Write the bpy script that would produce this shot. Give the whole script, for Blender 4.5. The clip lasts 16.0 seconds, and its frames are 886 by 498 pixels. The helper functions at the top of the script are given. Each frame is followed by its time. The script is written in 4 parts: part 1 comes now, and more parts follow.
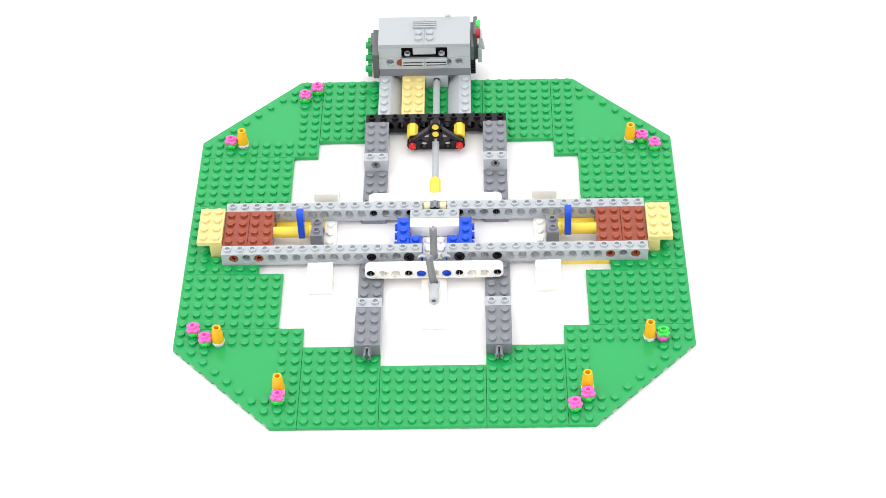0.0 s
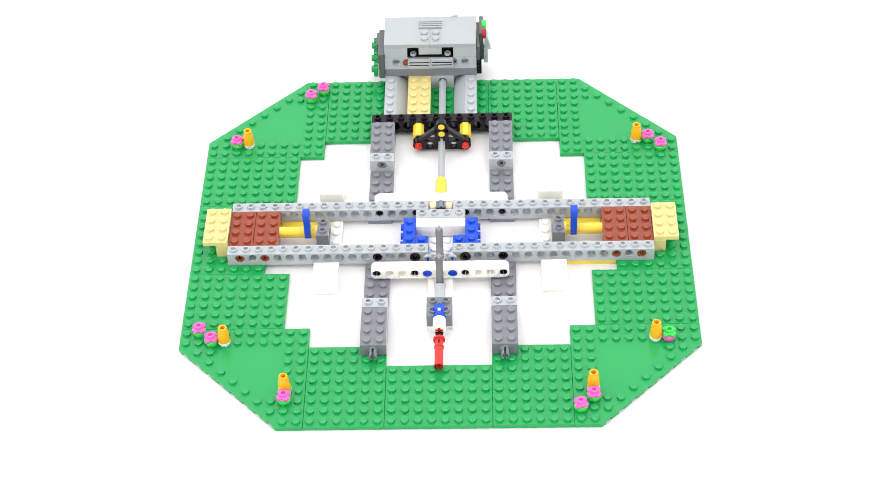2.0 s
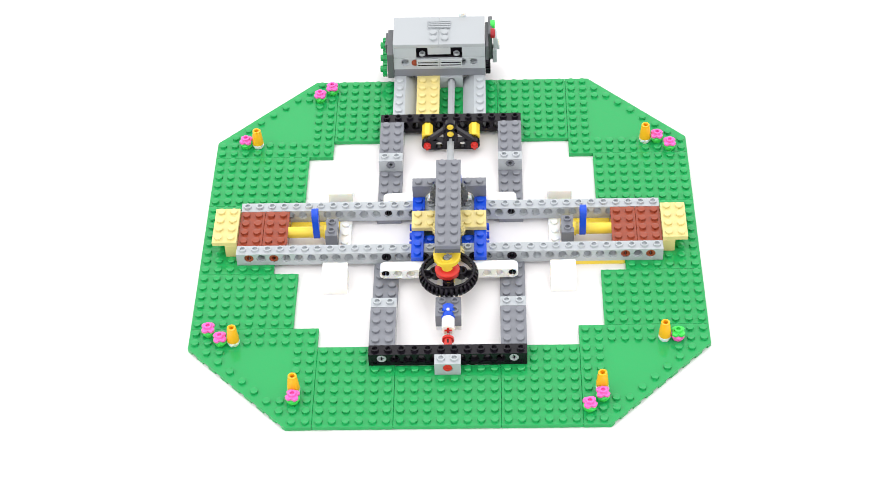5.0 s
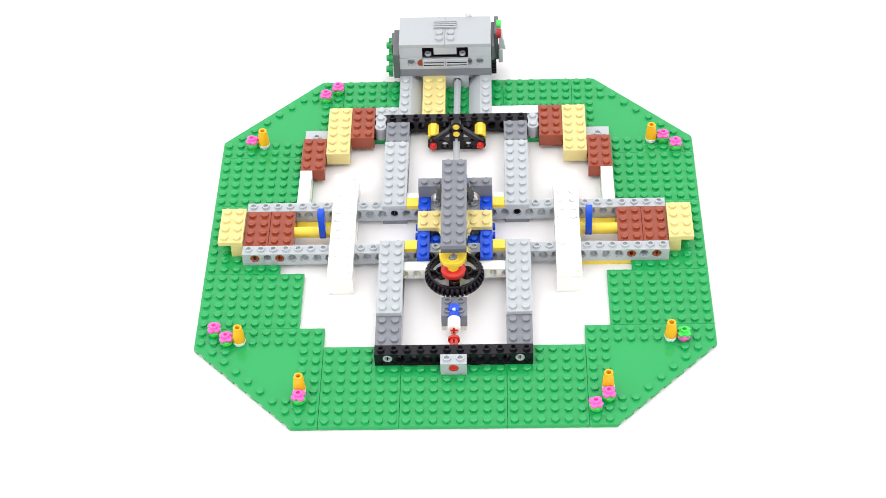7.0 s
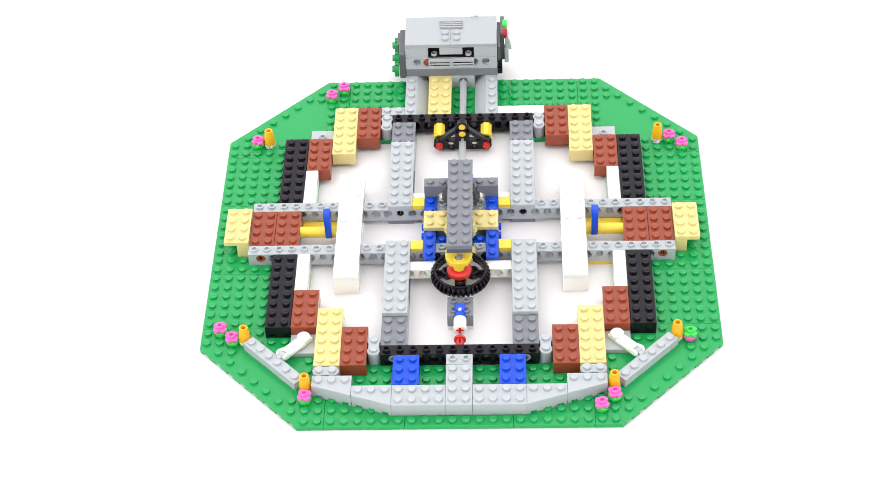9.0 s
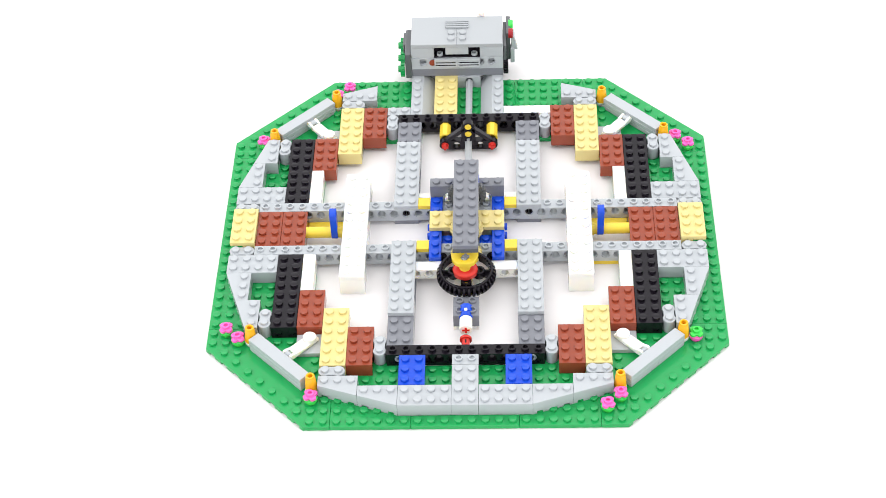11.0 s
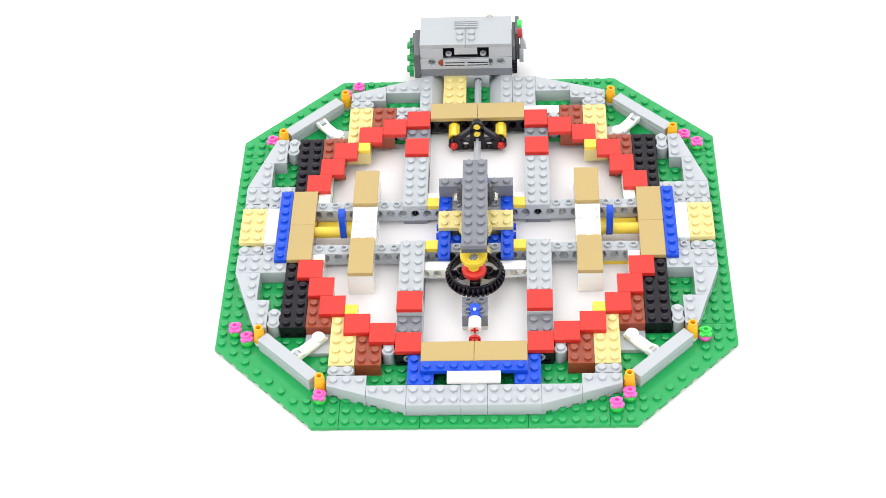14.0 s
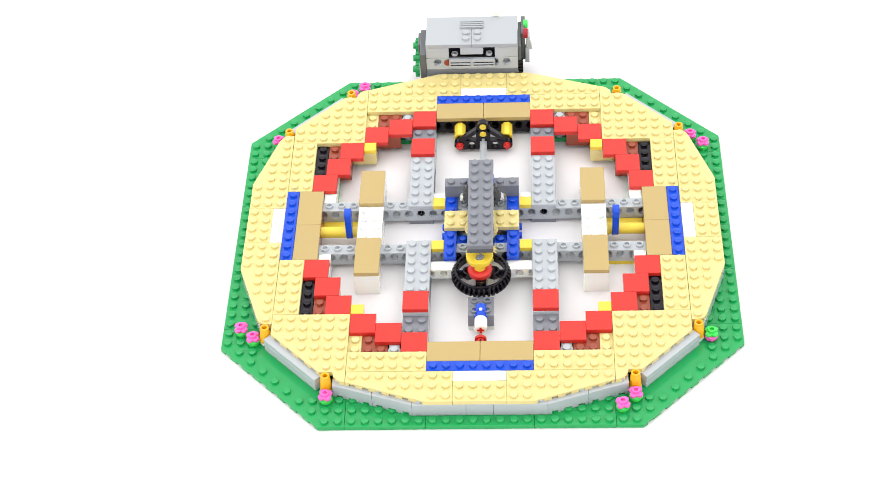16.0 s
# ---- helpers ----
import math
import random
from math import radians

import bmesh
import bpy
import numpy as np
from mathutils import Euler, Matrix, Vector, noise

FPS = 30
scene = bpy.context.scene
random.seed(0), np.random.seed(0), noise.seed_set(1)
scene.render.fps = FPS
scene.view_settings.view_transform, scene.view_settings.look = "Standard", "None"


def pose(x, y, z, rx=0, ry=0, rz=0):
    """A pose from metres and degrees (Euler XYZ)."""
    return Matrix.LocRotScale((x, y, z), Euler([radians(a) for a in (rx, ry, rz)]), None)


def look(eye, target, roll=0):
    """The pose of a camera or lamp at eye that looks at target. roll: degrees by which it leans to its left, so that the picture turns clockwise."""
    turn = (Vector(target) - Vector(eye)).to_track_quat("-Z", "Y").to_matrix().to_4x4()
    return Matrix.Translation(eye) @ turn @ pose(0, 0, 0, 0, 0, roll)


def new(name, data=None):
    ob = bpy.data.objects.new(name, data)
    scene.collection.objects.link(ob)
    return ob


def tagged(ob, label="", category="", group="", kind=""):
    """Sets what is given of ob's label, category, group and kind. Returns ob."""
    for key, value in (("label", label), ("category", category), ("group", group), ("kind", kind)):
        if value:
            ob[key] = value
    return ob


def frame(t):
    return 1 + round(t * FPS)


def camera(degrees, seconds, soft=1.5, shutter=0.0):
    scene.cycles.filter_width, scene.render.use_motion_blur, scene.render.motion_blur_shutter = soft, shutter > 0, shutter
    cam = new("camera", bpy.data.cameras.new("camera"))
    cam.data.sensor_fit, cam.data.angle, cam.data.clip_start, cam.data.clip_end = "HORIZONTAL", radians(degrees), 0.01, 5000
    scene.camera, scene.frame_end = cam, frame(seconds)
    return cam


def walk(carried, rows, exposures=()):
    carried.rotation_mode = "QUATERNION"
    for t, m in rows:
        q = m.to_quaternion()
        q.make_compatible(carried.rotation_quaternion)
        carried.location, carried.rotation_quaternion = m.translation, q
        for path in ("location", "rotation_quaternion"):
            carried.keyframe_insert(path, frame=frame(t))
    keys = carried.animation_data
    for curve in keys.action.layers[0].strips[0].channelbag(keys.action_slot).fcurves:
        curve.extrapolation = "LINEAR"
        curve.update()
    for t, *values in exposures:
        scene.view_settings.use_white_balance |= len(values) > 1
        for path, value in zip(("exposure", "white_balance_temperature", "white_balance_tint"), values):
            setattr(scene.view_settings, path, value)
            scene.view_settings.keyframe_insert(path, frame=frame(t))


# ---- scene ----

# Lengths: U is the stud pitch, PL a plate's height, BR a brick's height.
U, PL, BR = 0.008, 0.0032, 0.0096
L0, L1, L2, L3 = PL, PL + BR, 2 * PL + BR, 3 * PL + BR      # levels: on the base, on bricks, on one plate more

# ---- camera ----
cam = camera(26.81, 16.0, soft=0.55)
EYE = Vector((0.031734, -0.868657, 0.837031))
YAW, TILT, ROLL = -0.0486247, 0.7708947, -2.7391
AIM = EYE + Vector((math.sin(YAW) * math.cos(TILT), math.cos(YAW) * math.cos(TILT), -math.sin(TILT)))
REST = look(EYE, AIM, ROLL)
walk(cam, [(k * 0.5, REST @ pose(0, 0, 0, 0, math.degrees(math.atan(5.25 * (k * 0.5 - 8) / 3289.5)), 0)) for k in range(33)])

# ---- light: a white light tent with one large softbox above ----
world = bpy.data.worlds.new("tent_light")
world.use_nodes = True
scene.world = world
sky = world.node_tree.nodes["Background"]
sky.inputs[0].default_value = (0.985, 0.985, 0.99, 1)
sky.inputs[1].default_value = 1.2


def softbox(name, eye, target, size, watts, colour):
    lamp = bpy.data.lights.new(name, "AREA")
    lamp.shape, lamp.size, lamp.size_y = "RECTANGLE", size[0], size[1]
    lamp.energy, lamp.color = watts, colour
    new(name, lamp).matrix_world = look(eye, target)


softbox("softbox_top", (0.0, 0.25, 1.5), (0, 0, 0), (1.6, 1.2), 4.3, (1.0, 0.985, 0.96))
# unseen side lamp, added as a weak fill
softbox("side_fill", (-1.1, -0.35, 0.95), (0, 0, 0), (0.6, 0.6), 1.6, (1.0, 0.98, 0.95))
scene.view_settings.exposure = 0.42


# ---- materials ----
def plastic(name, rgb, rough=0.13, tint=0.02, ior=1.45, glow_through=0.0):
    """Moulded plastic: a faint mottling, fine scuffs in the gloss and a slight waviness of the skin."""
    m = bpy.data.materials.new(name)
    m.use_nodes = True
    t = m.node_tree
    n, k = t.nodes, t.links
    b = n["Principled BSDF"]
    co = n.new("ShaderNodeTexCoord")
    info = n.new("ShaderNodeObjectInfo")
    big = n.new("ShaderNodeTexNoise")
    big.inputs["Scale"].default_value, big.inputs["Detail"].default_value = 45, 3
    k.new(co.outputs["Object"], big.inputs["Vector"])
    fine = n.new("ShaderNodeTexNoise")
    fine.inputs["Scale"].default_value, fine.inputs["Detail"].default_value = 900, 4
    k.new(co.outputs["Object"], fine.inputs["Vector"])
    add = n.new("ShaderNodeMath")
    add.operation = "ADD"
    k.new(big.outputs["Fac"], add.inputs[0])
    k.new(info.outputs["Random"], add.inputs[1])
    span = n.new("ShaderNodeMapRange")
    span.inputs["From Min"].default_value, span.inputs["From Max"].default_value = 0.2, 1.8
    span.inputs["To Min"].default_value, span.inputs["To Max"].default_value = 1 - tint, 1 + tint
    k.new(add.outputs[0], span.inputs["Value"])
    hsv = n.new("ShaderNodeHueSaturation")
    hsv.inputs["Color"].default_value = (*rgb, 1)
    k.new(span.outputs["Result"], hsv.inputs["Value"])
    k.new(hsv.outputs["Color"], b.inputs["Base Color"])
    gloss = n.new("ShaderNodeMapRange")
    gloss.inputs["To Min"].default_value, gloss.inputs["To Max"].default_value = max(rough - 0.05, 0.03), rough + 0.06
    k.new(fine.outputs["Fac"], gloss.inputs["Value"])
    k.new(gloss.outputs["Result"], b.inputs["Roughness"])
    bump = n.new("ShaderNodeBump")
    bump.inputs["Strength"].default_value, bump.inputs["Distance"].default_value = 0.025, 0.0002
    k.new(big.outputs["Fac"], bump.inputs["Height"])
    k.new(bump.outputs["Normal"], b.inputs["Normal"])
    b.inputs["IOR"].default_value = ior
    b.inputs["Subsurface Weight"].default_value = glow_through
    b.inputs["Subsurface Radius"].default_value, b.inputs["Subsurface Scale"].default_value = (1.0, 0.8, 0.55), 0.004
    return m


GREEN = plastic("green_plastic", (0.013, 0.325, 0.084))
LGREY = plastic("light_grey_plastic", (0.428, 0.453, 0.478))
MGREY = plastic("warm_grey_plastic", (0.38, 0.40, 0.42))
DGREY = plastic("dark_grey_plastic", (0.195, 0.203, 0.23))
BLACK = plastic("black_plastic", (0.0085, 0.0065, 0.0105), rough=0.15, ior=1.34)
WHITE = plastic("white_plastic", (0.89, 0.864, 0.805), tint=0.02, glow_through=0.6)
TAN = plastic("tan_plastic", (0.680, 0.574, 0.240))
GOLD = plastic("dark_tan_plastic", (0.440, 0.322, 0.126))
BROWN = plastic("red_brown_plastic", (0.285, 0.055, 0.026))
RED = plastic("red_plastic", (0.585, 0.030, 0.022), ior=1.40)
DRED = plastic("dark_red_plastic", (0.30, 0.008, 0.014))
BLUE = plastic("blue_plastic", (0.009, 0.068, 0.56), ior=1.40)
YELLOW = plastic("yellow_plastic", (0.80, 0.585, 0.055))
ORANGE = plastic("orange_plastic", (0.84, 0.42, 0.015))
PINK = plastic("pink_plastic", (0.86, 0.13, 0.48))
BGREEN = plastic("bright_green_plastic", (0.05, 0.62, 0.09))
CREAM = plastic("cream_plastic", (0.78, 0.66, 0.42))
SLATE = plastic("slate_grey_plastic", (0.105, 0.11, 0.118))
AXLE = plastic("axle_grey_plastic", (0.245, 0.25, 0.262))
NAMES = {GREEN: "green", LGREY: "light grey", MGREY: "grey", DGREY: "dark grey", BLACK: "black", WHITE: "white", TAN: "tan",
         GOLD: "dark tan", BROWN: "reddish brown", RED: "red", DRED: "dark red", BLUE: "blue", YELLOW: "yellow", ORANGE: "orange", PINK: "pink",
         BGREEN: "bright green", CREAM: "cream", AXLE: "grey", SLATE: "slate grey"}

# the slight pink in the base carries light bounced off the red tiles
PAPER = plastic("white_paper", (0.772, 0.752, 0.756), rough=0.7, tint=0.012)


# ---- mesh helpers ----
def mesh_of(name, bm, mat):
    me = bpy.data.meshes.new(name)
    bmesh.ops.recalc_face_normals(bm, faces=bm.faces)
    bm.to_mesh(me)
    bm.free()
    me.materials.append(mat)
    return me


def smooth(me, degrees=35):
    me.shade_smooth()
    me.set_sharp_from_angle(angle=radians(degrees))
    return me


def part(name, bm, mat, parent, label="", m=None, soft=True):
    """One mesh object under a thing or a part."""
    me = mesh_of(name, bm, mat)
    if soft:
        smooth(me)
    ob = new(name, me)
    ob.parent = parent
    if m is not None:
        ob.matrix_basis = m
    return tagged(ob, label)


def loops(bm, rings, caps=True):
    """Skins a list of rings of equal length."""
    rows = [[bm.verts.new(p) for p in ring] for ring in rings]
    n = len(rows[0])
    for a, b in zip(rows, rows[1:]):
        for i in range(n):
            bm.faces.new((a[i], a[(i + 1) % n], b[(i + 1) % n], b[i]))
    if caps:
        bm.faces.new(list(reversed(rows[0])))
        bm.faces.new(rows[-1])
    return rows


def inset(poly, d):
    """The polygon (counter-clockwise) moved inwards by d."""
    out, n = [], len(poly)
    for i in range(n):
        p, q, r = Vector(poly[i - 1]), Vector(poly[i]), Vector(poly[(i + 1) % n])
        a, b = (q - p).normalized(), (r - q).normalized()
        na, nb = Vector((-a.y, a.x)), Vector((-b.y, b.x))
        s = na + nb
        s = s * (1 / max(s.dot(na), 0.2))
        out.append(q + s * d)
    return out


def prism(bm, poly, z0, z1, c=0.00022, m=None):
    """An upright prism over a polygon, with its upper and lower edges chamfered by c."""
    area = sum(poly[i - 1][0] * poly[i][1] - poly[i][0] * poly[i - 1][1] for i in range(len(poly)))
    poly = [Vector(p) for p in (poly if area > 0 else list(reversed(poly)))]
    small = inset(poly, c)
    rings = [[(*p, z) for p in ring] for ring, z in ((small, z0), (poly, z0 + c), (poly, z1 - c), (small, z1))]
    if m is not None:
        rings = [[m @ Vector(p) for p in ring] for ring in rings]
    loops(bm, rings)


def rect(x0, y0, x1, y1, cut=0.00022):
    return [(x0 + cut, y0), (x1 - cut, y0), (x1, y0 + cut), (x1, y1 - cut), (x1 - cut, y1), (x0 + cut, y1), (x0, y1 - cut), (x0, y0 + cut)]


def box(bm, x0, y0, z0, x1, y1, z1, c=0.00022, m=None):
    prism(bm, rect(x0, y0, x1, y1, c), z0, z1, c, m)


def lathe(bm, profile, seg=20, m=None, caps=True):
    """Turns (radius, height) pairs round the z axis."""
    rings = []
    for r, z in profile:
        ring = [Vector((r * math.cos(2 * math.pi * i / seg), r * math.sin(2 * math.pi * i / seg), z)) for i in range(seg)]
        rings.append([m @ p for p in ring] if m is not None else ring)
    loops(bm, rings, caps)


def tube(bm, r0, r1, z0, z1, seg=20, m=None, c=0.0002):
    """A hollow cylinder, r0 inside and r1 outside."""
    pr = [(r0, z0), (r1 - c, z0), (r1, z0 + c), (r1, z1 - c), (r1 - c, z1), (r0 + c, z1), (r0, z1 - c), (r0, z0)]
    lathe(bm, pr, seg, m, caps=False)


def cross(r, w):
    """The outline of a cross axle."""
    return [(w, -r), (w, -w), (r, -w), (r, w), (w, w), (w, r), (-w, r), (-w, w), (-r, w), (-r, -w), (-w, -w), (-w, -r)]


ALONG_Y = pose(0, 0, 0, 90, 0, 0)      # turns z into -y
ALONG_X = pose(0, 0, 0, 0, 90, 0)      # turns z into +x


# ---- studs, shared by all pieces of one colour ----
STUDS = {}


def stud_mesh(mat, hollow=False):
    if (mat, hollow) not in STUDS:
        bm = bmesh.new()
        if hollow:
            lathe(bm, [(0.0024, -0.0001), (0.0024, 0.00160), (0.0023, 0.0017), (0.00165, 0.0017), (0.00155, 0.0016), (0.00155, 0.0002)], 24)
        else:
            lathe(bm, [(0.0024, -0.0001), (0.0024, 0.00148), (0.00233, 0.00164), (0.0022, 0.0017)], 24)
        STUDS[(mat, hollow)] = smooth(mesh_of("stud", bm, mat), 25)
    return STUDS[(mat, hollow)]


def add_studs(ob, spots, mat, hollow=False):
    me = stud_mesh(mat, hollow)
    for x, y, z in spots:
        s = new("stud", me)
        s.parent = ob
        s.matrix_basis = Matrix.Translation((x, y, z))


# ---- pieces that are set into place one after another ----
PLACED = []
SLOTS = {-1: 0, 1: 0}


def later(ob, t, side=0, lift=None):
    """Notes that a piece waits on the table beside the model until t seconds, when it is set into its place."""
    if t is None:
        return ob
    s = side or (-1 if ob.location.x < -0.001 else 1)
    if not side and abs(ob.location.x) < 0.001:
        s = -1 if SLOTS[-1] <= SLOTS[1] else 1
    k = SLOTS[s]
    SLOTS[s] += 1
    here = ob.matrix_basis.copy()
    away = Matrix.Translation((s * (0.45 + 0.065 * (k % 7)), -0.52 + 0.115 * (k // 7), 0.0)) @ here.to_3x3().to_4x4()
    PLACED.append((ob, t, away, here, lift))
    return ob


def piece(name, poly, z0, z1, mat, label="", t=None, studs="solid", skip=(), category="toy brick", group="", gap=0.00007, notch=0.0018):
    """A moulded piece over a polygon given in studs, with a stud on each full cell."""
    cx = (min(p[0] for p in poly) + max(p[0] for p in poly)) / 2
    cy = (min(p[1] for p in poly) + max(p[1] for p in poly)) / 2
    local = [((x - cx) * U, (y - cy) * U) for x, y in poly]
    area = sum(local[i - 1][0] * local[i][1] - local[i][0] * local[i - 1][1] for i in range(len(local)))
    if area < 0:
        local.reverse()
    local = inset(local, gap)
    bm = bmesh.new()
    if len(poly) == 4 and all(abs(poly[i][0] - poly[i - 1][0]) < 1e-6 or abs(poly[i][1] - poly[i - 1][1]) < 1e-6 for i in range(4)):
        xs, ys = [p[0] for p in local], [p[1] for p in local]
        box(bm, min(xs), min(ys), 0, max(xs), max(ys), z1 - z0)
    else:
        prism(bm, local, notch, z1 - z0, 0.0002)
        prism(bm, battlement(local), 0, notch + 0.0001, 0.00005)
    ob = new(name, mesh_of(name, bm, mat))
    ob.location = (cx * U, cy * U, z0)
    if t is not None:
        # pressed on by finger: never quite square
        ob.location.x += random.uniform(-0.00006, 0.00006)
        ob.location.y += random.uniform(-0.00006, 0.00006)
        ob.rotation_euler.z = radians(random.uniform(-0.22, 0.22))
    if studs:
        spots = []
        full = [((x - cx) * U, (y - cy) * U) for x, y in poly]
        if area < 0:
            full.reverse()
        x0, y0 = min(p[0] for p in poly), min(p[1] for p in poly)
        for i in range(int(max(p[0] for p in poly) - x0 + 0.01)):
            for j in range(int(max(p[1] for p in poly) - y0 + 0.01)):
                sx, sy = x0 + i + 0.5, y0 + j + 0.5
                if (sx, sy) in skip:
                    continue
                if inside(sx, sy, poly, 0.42):
                    spots.append(((sx - cx) * U, (sy - cy) * U, z1 - z0))
        add_studs(ob, spots, mat, studs == "hollow")
    words = label or "%s plastic %s among other pieces of the model" % (NAMES[mat], name.replace("_", " "))
    tagged(ob, words, category, group)
    return later(ob, t)


def battlement(poly):
    """The polygon with square notches along its slanted edges, as on the underside of wedge plates."""
    out, n = [], len(poly)
    for i in range(n):
        p, q = Vector(poly[i]), Vector(poly[(i + 1) % n])
        d = q - p
        out.append(p)
        if min(abs(d.x), abs(d.y)) < 0.001:
            continue
        k = max(1, round(max(abs(d.x), abs(d.y)) / U))
        inner = Vector((-d.y, d.x)).normalized() * 0.0012
        for j in range(k):
            a, b = p + d * ((j + 0.3) / k), p + d * ((j + 0.75) / k)
            out += [a, a + inner, b + inner, b]
    return out


def inside(x, y, poly, margin):
    """Whether (x, y) lies in the polygon and at least margin away from its edges."""
    odd = False
    for i in range(len(poly)):
        (ax, ay), (bx, by) = poly[i - 1], poly[i]
        if (ay > y) != (by > y) and x < (bx - ax) * (y - ay) / (by - ay) + ax:
            odd = not odd
        d = Vector((bx - ax, by - ay))
        f = min(1, max(0, ((x - ax) * d.x + (y - ay) * d.y) / max(d.length_squared, 1e-9)))
        if math.hypot(ax + f * d.x - x, ay + f * d.y - y) < margin:
            return False
    return odd


def r4(x0, y0, x1, y1):
    return [(x0, y0), (x1, y0), (x1, y1), (x0, y1)]


def brick(x0, y0, x1, y1, mat, t=None, z0=L0, z1=L1, name="brick", **more):
    x0, x1, y0, y1 = min(x0, x1), max(x0, x1), min(y0, y1), max(y0, y1)
    n = "%dx%d" % (min(x1 - x0, y1 - y0), max(x1 - x0, y1 - y0))
    on = "on the green base plates" if z0 == L0 and more.get("on") is None else more.pop("on", None) or "on the bricks below"
    more.pop("on", None)
    kind = {"brick": "toy brick", "plate": "toy plate", "tile": "toy tile"}[name]
    label = more.pop("label", "") or "%s plastic %s %s %s" % (NAMES[mat], n, kind, on)
    group = more.pop("group", "") or "%s %ss" % (NAMES[mat], name)
    return piece(name, r4(x0, y0, x1, y1), z0, z1, mat, label, t, category=kind, group=group, **more)


def plate(x0, y0, x1, y1, z0, mat, t=None, **more):
    return brick(x0, y0, x1, y1, mat, t, z0, z0 + PL, name="plate", **more)


def tile(x0, y0, x1, y1, z0, mat, t=None, **more):
    return brick(x0, y0, x1, y1, mat, t, z0, z0 + PL, name="tile", studs=None, **more)


def mirrored(poly, sx, sy):
    return [(x * sx, y * sy) for x, y in poly]


# ---- technic bricks: real holes through the long sides ----
def holed_side(bm, length, depth, height, holes, hz, r=0.00245, rim=0.0031, deep=0.0008):
    """A bar along x from -length/2, with round stepped holes through it in y."""
    h, d = length / 2, depth / 2
    n = 16
    order = [2 * math.pi * (k + 0.0) / n for k in range(n)]
    edges = [-h] + [x for i in range(len(holes) - 1) for x in [(holes[i] + holes[i + 1]) / 2]] + [h]
    if len(holes) > 1:
        edges[0], edges[-1] = holes[0] - U / 2, holes[-1] + U / 2
    for side in (-1, 1):
        y, yi = side * d, side * (d - deep)
        for i, hx in enumerate(holes):
            a, b = edges[i], edges[i + 1]
            outer, ring, floor_ring, inner = [], [], [], []
            for k, w in enumerate(order):
                cx, cz = math.cos(w), math.sin(w)
                if k % 4 == 2:
                    ox, oz = (b if cx > 0 else a), (height if cz > 0 else 0)
                elif abs(cx) >= abs(cz):
                    ox = b if cx > 0 else a
                    oz = hz + (height - hz if cz > 0 else hz) * cz / 0.7072 * 0.6
                else:
                    oz = height if cz > 0 else 0
                    ox = hx + (b - hx if cx > 0 else hx - a) * cx / 0.7072 * 0.6
                outer.append(bm.verts.new((ox, y, oz)))
                ring.append(bm.verts.new((hx + rim * cx, y, hz + rim * cz)))
                floor_ring.append(bm.verts.new((hx + rim * cx, yi, hz + rim * cz)))
                inner.append(bm.verts.new((hx + r * cx, yi, hz + r * cz)))
            for k in range(n):
                q = (k + 1) % n
                bm.faces.new((outer[k], outer[q], ring[q], ring[k]))
                bm.faces.new((ring[k], ring[q], floor_ring[q], floor_ring[k]))
                bm.faces.new((floor_ring[k], floor_ring[q], inner[q], inner[k]))
        for a, b in ((-h, edges[0]), (edges[-1], h)):
            if b - a > 1e-6:
                bm.faces.new([bm.verts.new(p) for p in ((a, y, 0), (b, y, 0), (b, y, height), (a, y, height))])
    for hx in holes:
        rings = [[(hx + r * math.cos(w), s * (d - deep), hz + r * math.sin(w)) for w in order] for s in (-1, 1)]
        loops(bm, rings, caps=False)
    for z in (0, height):
        bm.faces.new([bm.verts.new(p) for p in ((-h, -d, z), (h, -d, z), (h, d, z), (-h, d, z))])
    for x in (-h, h):
        bm.faces.new([bm.verts.new(p) for p in ((x, -d, 0), (x, d, 0), (x, d, height), (x, -d, height))])
    bmesh.ops.remove_doubles(bm, verts=bm.verts, dist=1e-6)


def technic(x0, y0, x1, mat, t=None, z0=L0, label="", holes=None, turn=False, studs="hollow"):
    """A brick one stud deep with holes between its studs, along x (or along y with turn)."""
    n = int(x1 - x0)
    bm = bmesh.new()
    spots = holes if holes is not None else [(-n / 2 + 1 + i) * U for i in range(n - 1)]
    holed_side(bm, n * U - 0.00014, U - 0.00014, BR, spots, 0.0058)
    ob = new("holed_beam" if n > 2 else "holed_brick", smooth(mesh_of("holed_beam", bm, mat), 30))
    ob.location = ((x0 + n / 2) * U, (y0 + 0.5) * U, z0)
    if turn:
        ob.rotation_euler.z = radians(90)
    add_studs(ob, [((-n / 2 + 0.5 + i) * U, 0, BR) for i in range(n)], mat, studs == "hollow")
    tagged(ob, label or "%s plastic building beam with round holes and hollow studs" % NAMES[mat], "toy beam" if n > 2 else "toy brick", "beams with holes" if n > 2 else "bricks with holes")
    return later(ob, t)


def simple(name, bm, mat, loc, label, category, group="", t=None, rot=None, lift=None):
    """A thing of one mesh at a place in studs and metres of height."""
    ob = new(name, smooth(mesh_of(name, bm, mat)))
    ob.matrix_basis = Matrix.Translation((loc[0] * U, loc[1] * U, loc[2])) @ (rot if rot is not None else Matrix())
    ob.location = ob.matrix_basis.translation
    tagged(ob, label, category, group)
    return later(ob, t, 0, lift)


def axle(loc, length, rot, mat, label, t=None, name="axle"):
    bm = bmesh.new()
    prism(bm, cross(0.0023, 0.0009), 0, length, 0.0003)
    return simple(name, bm, mat, loc, label, "axle", "cross axles", t, rot)


# ---- table ----
bm = bmesh.new()
box(bm, -1.6, -1.4, -0.03, 1.6, 1.6, 0, 0.002)
tagged(new("tabletop", mesh_of("tabletop", bm, PAPER)), "plain white seamless paper on the table", "table", kind="structure")

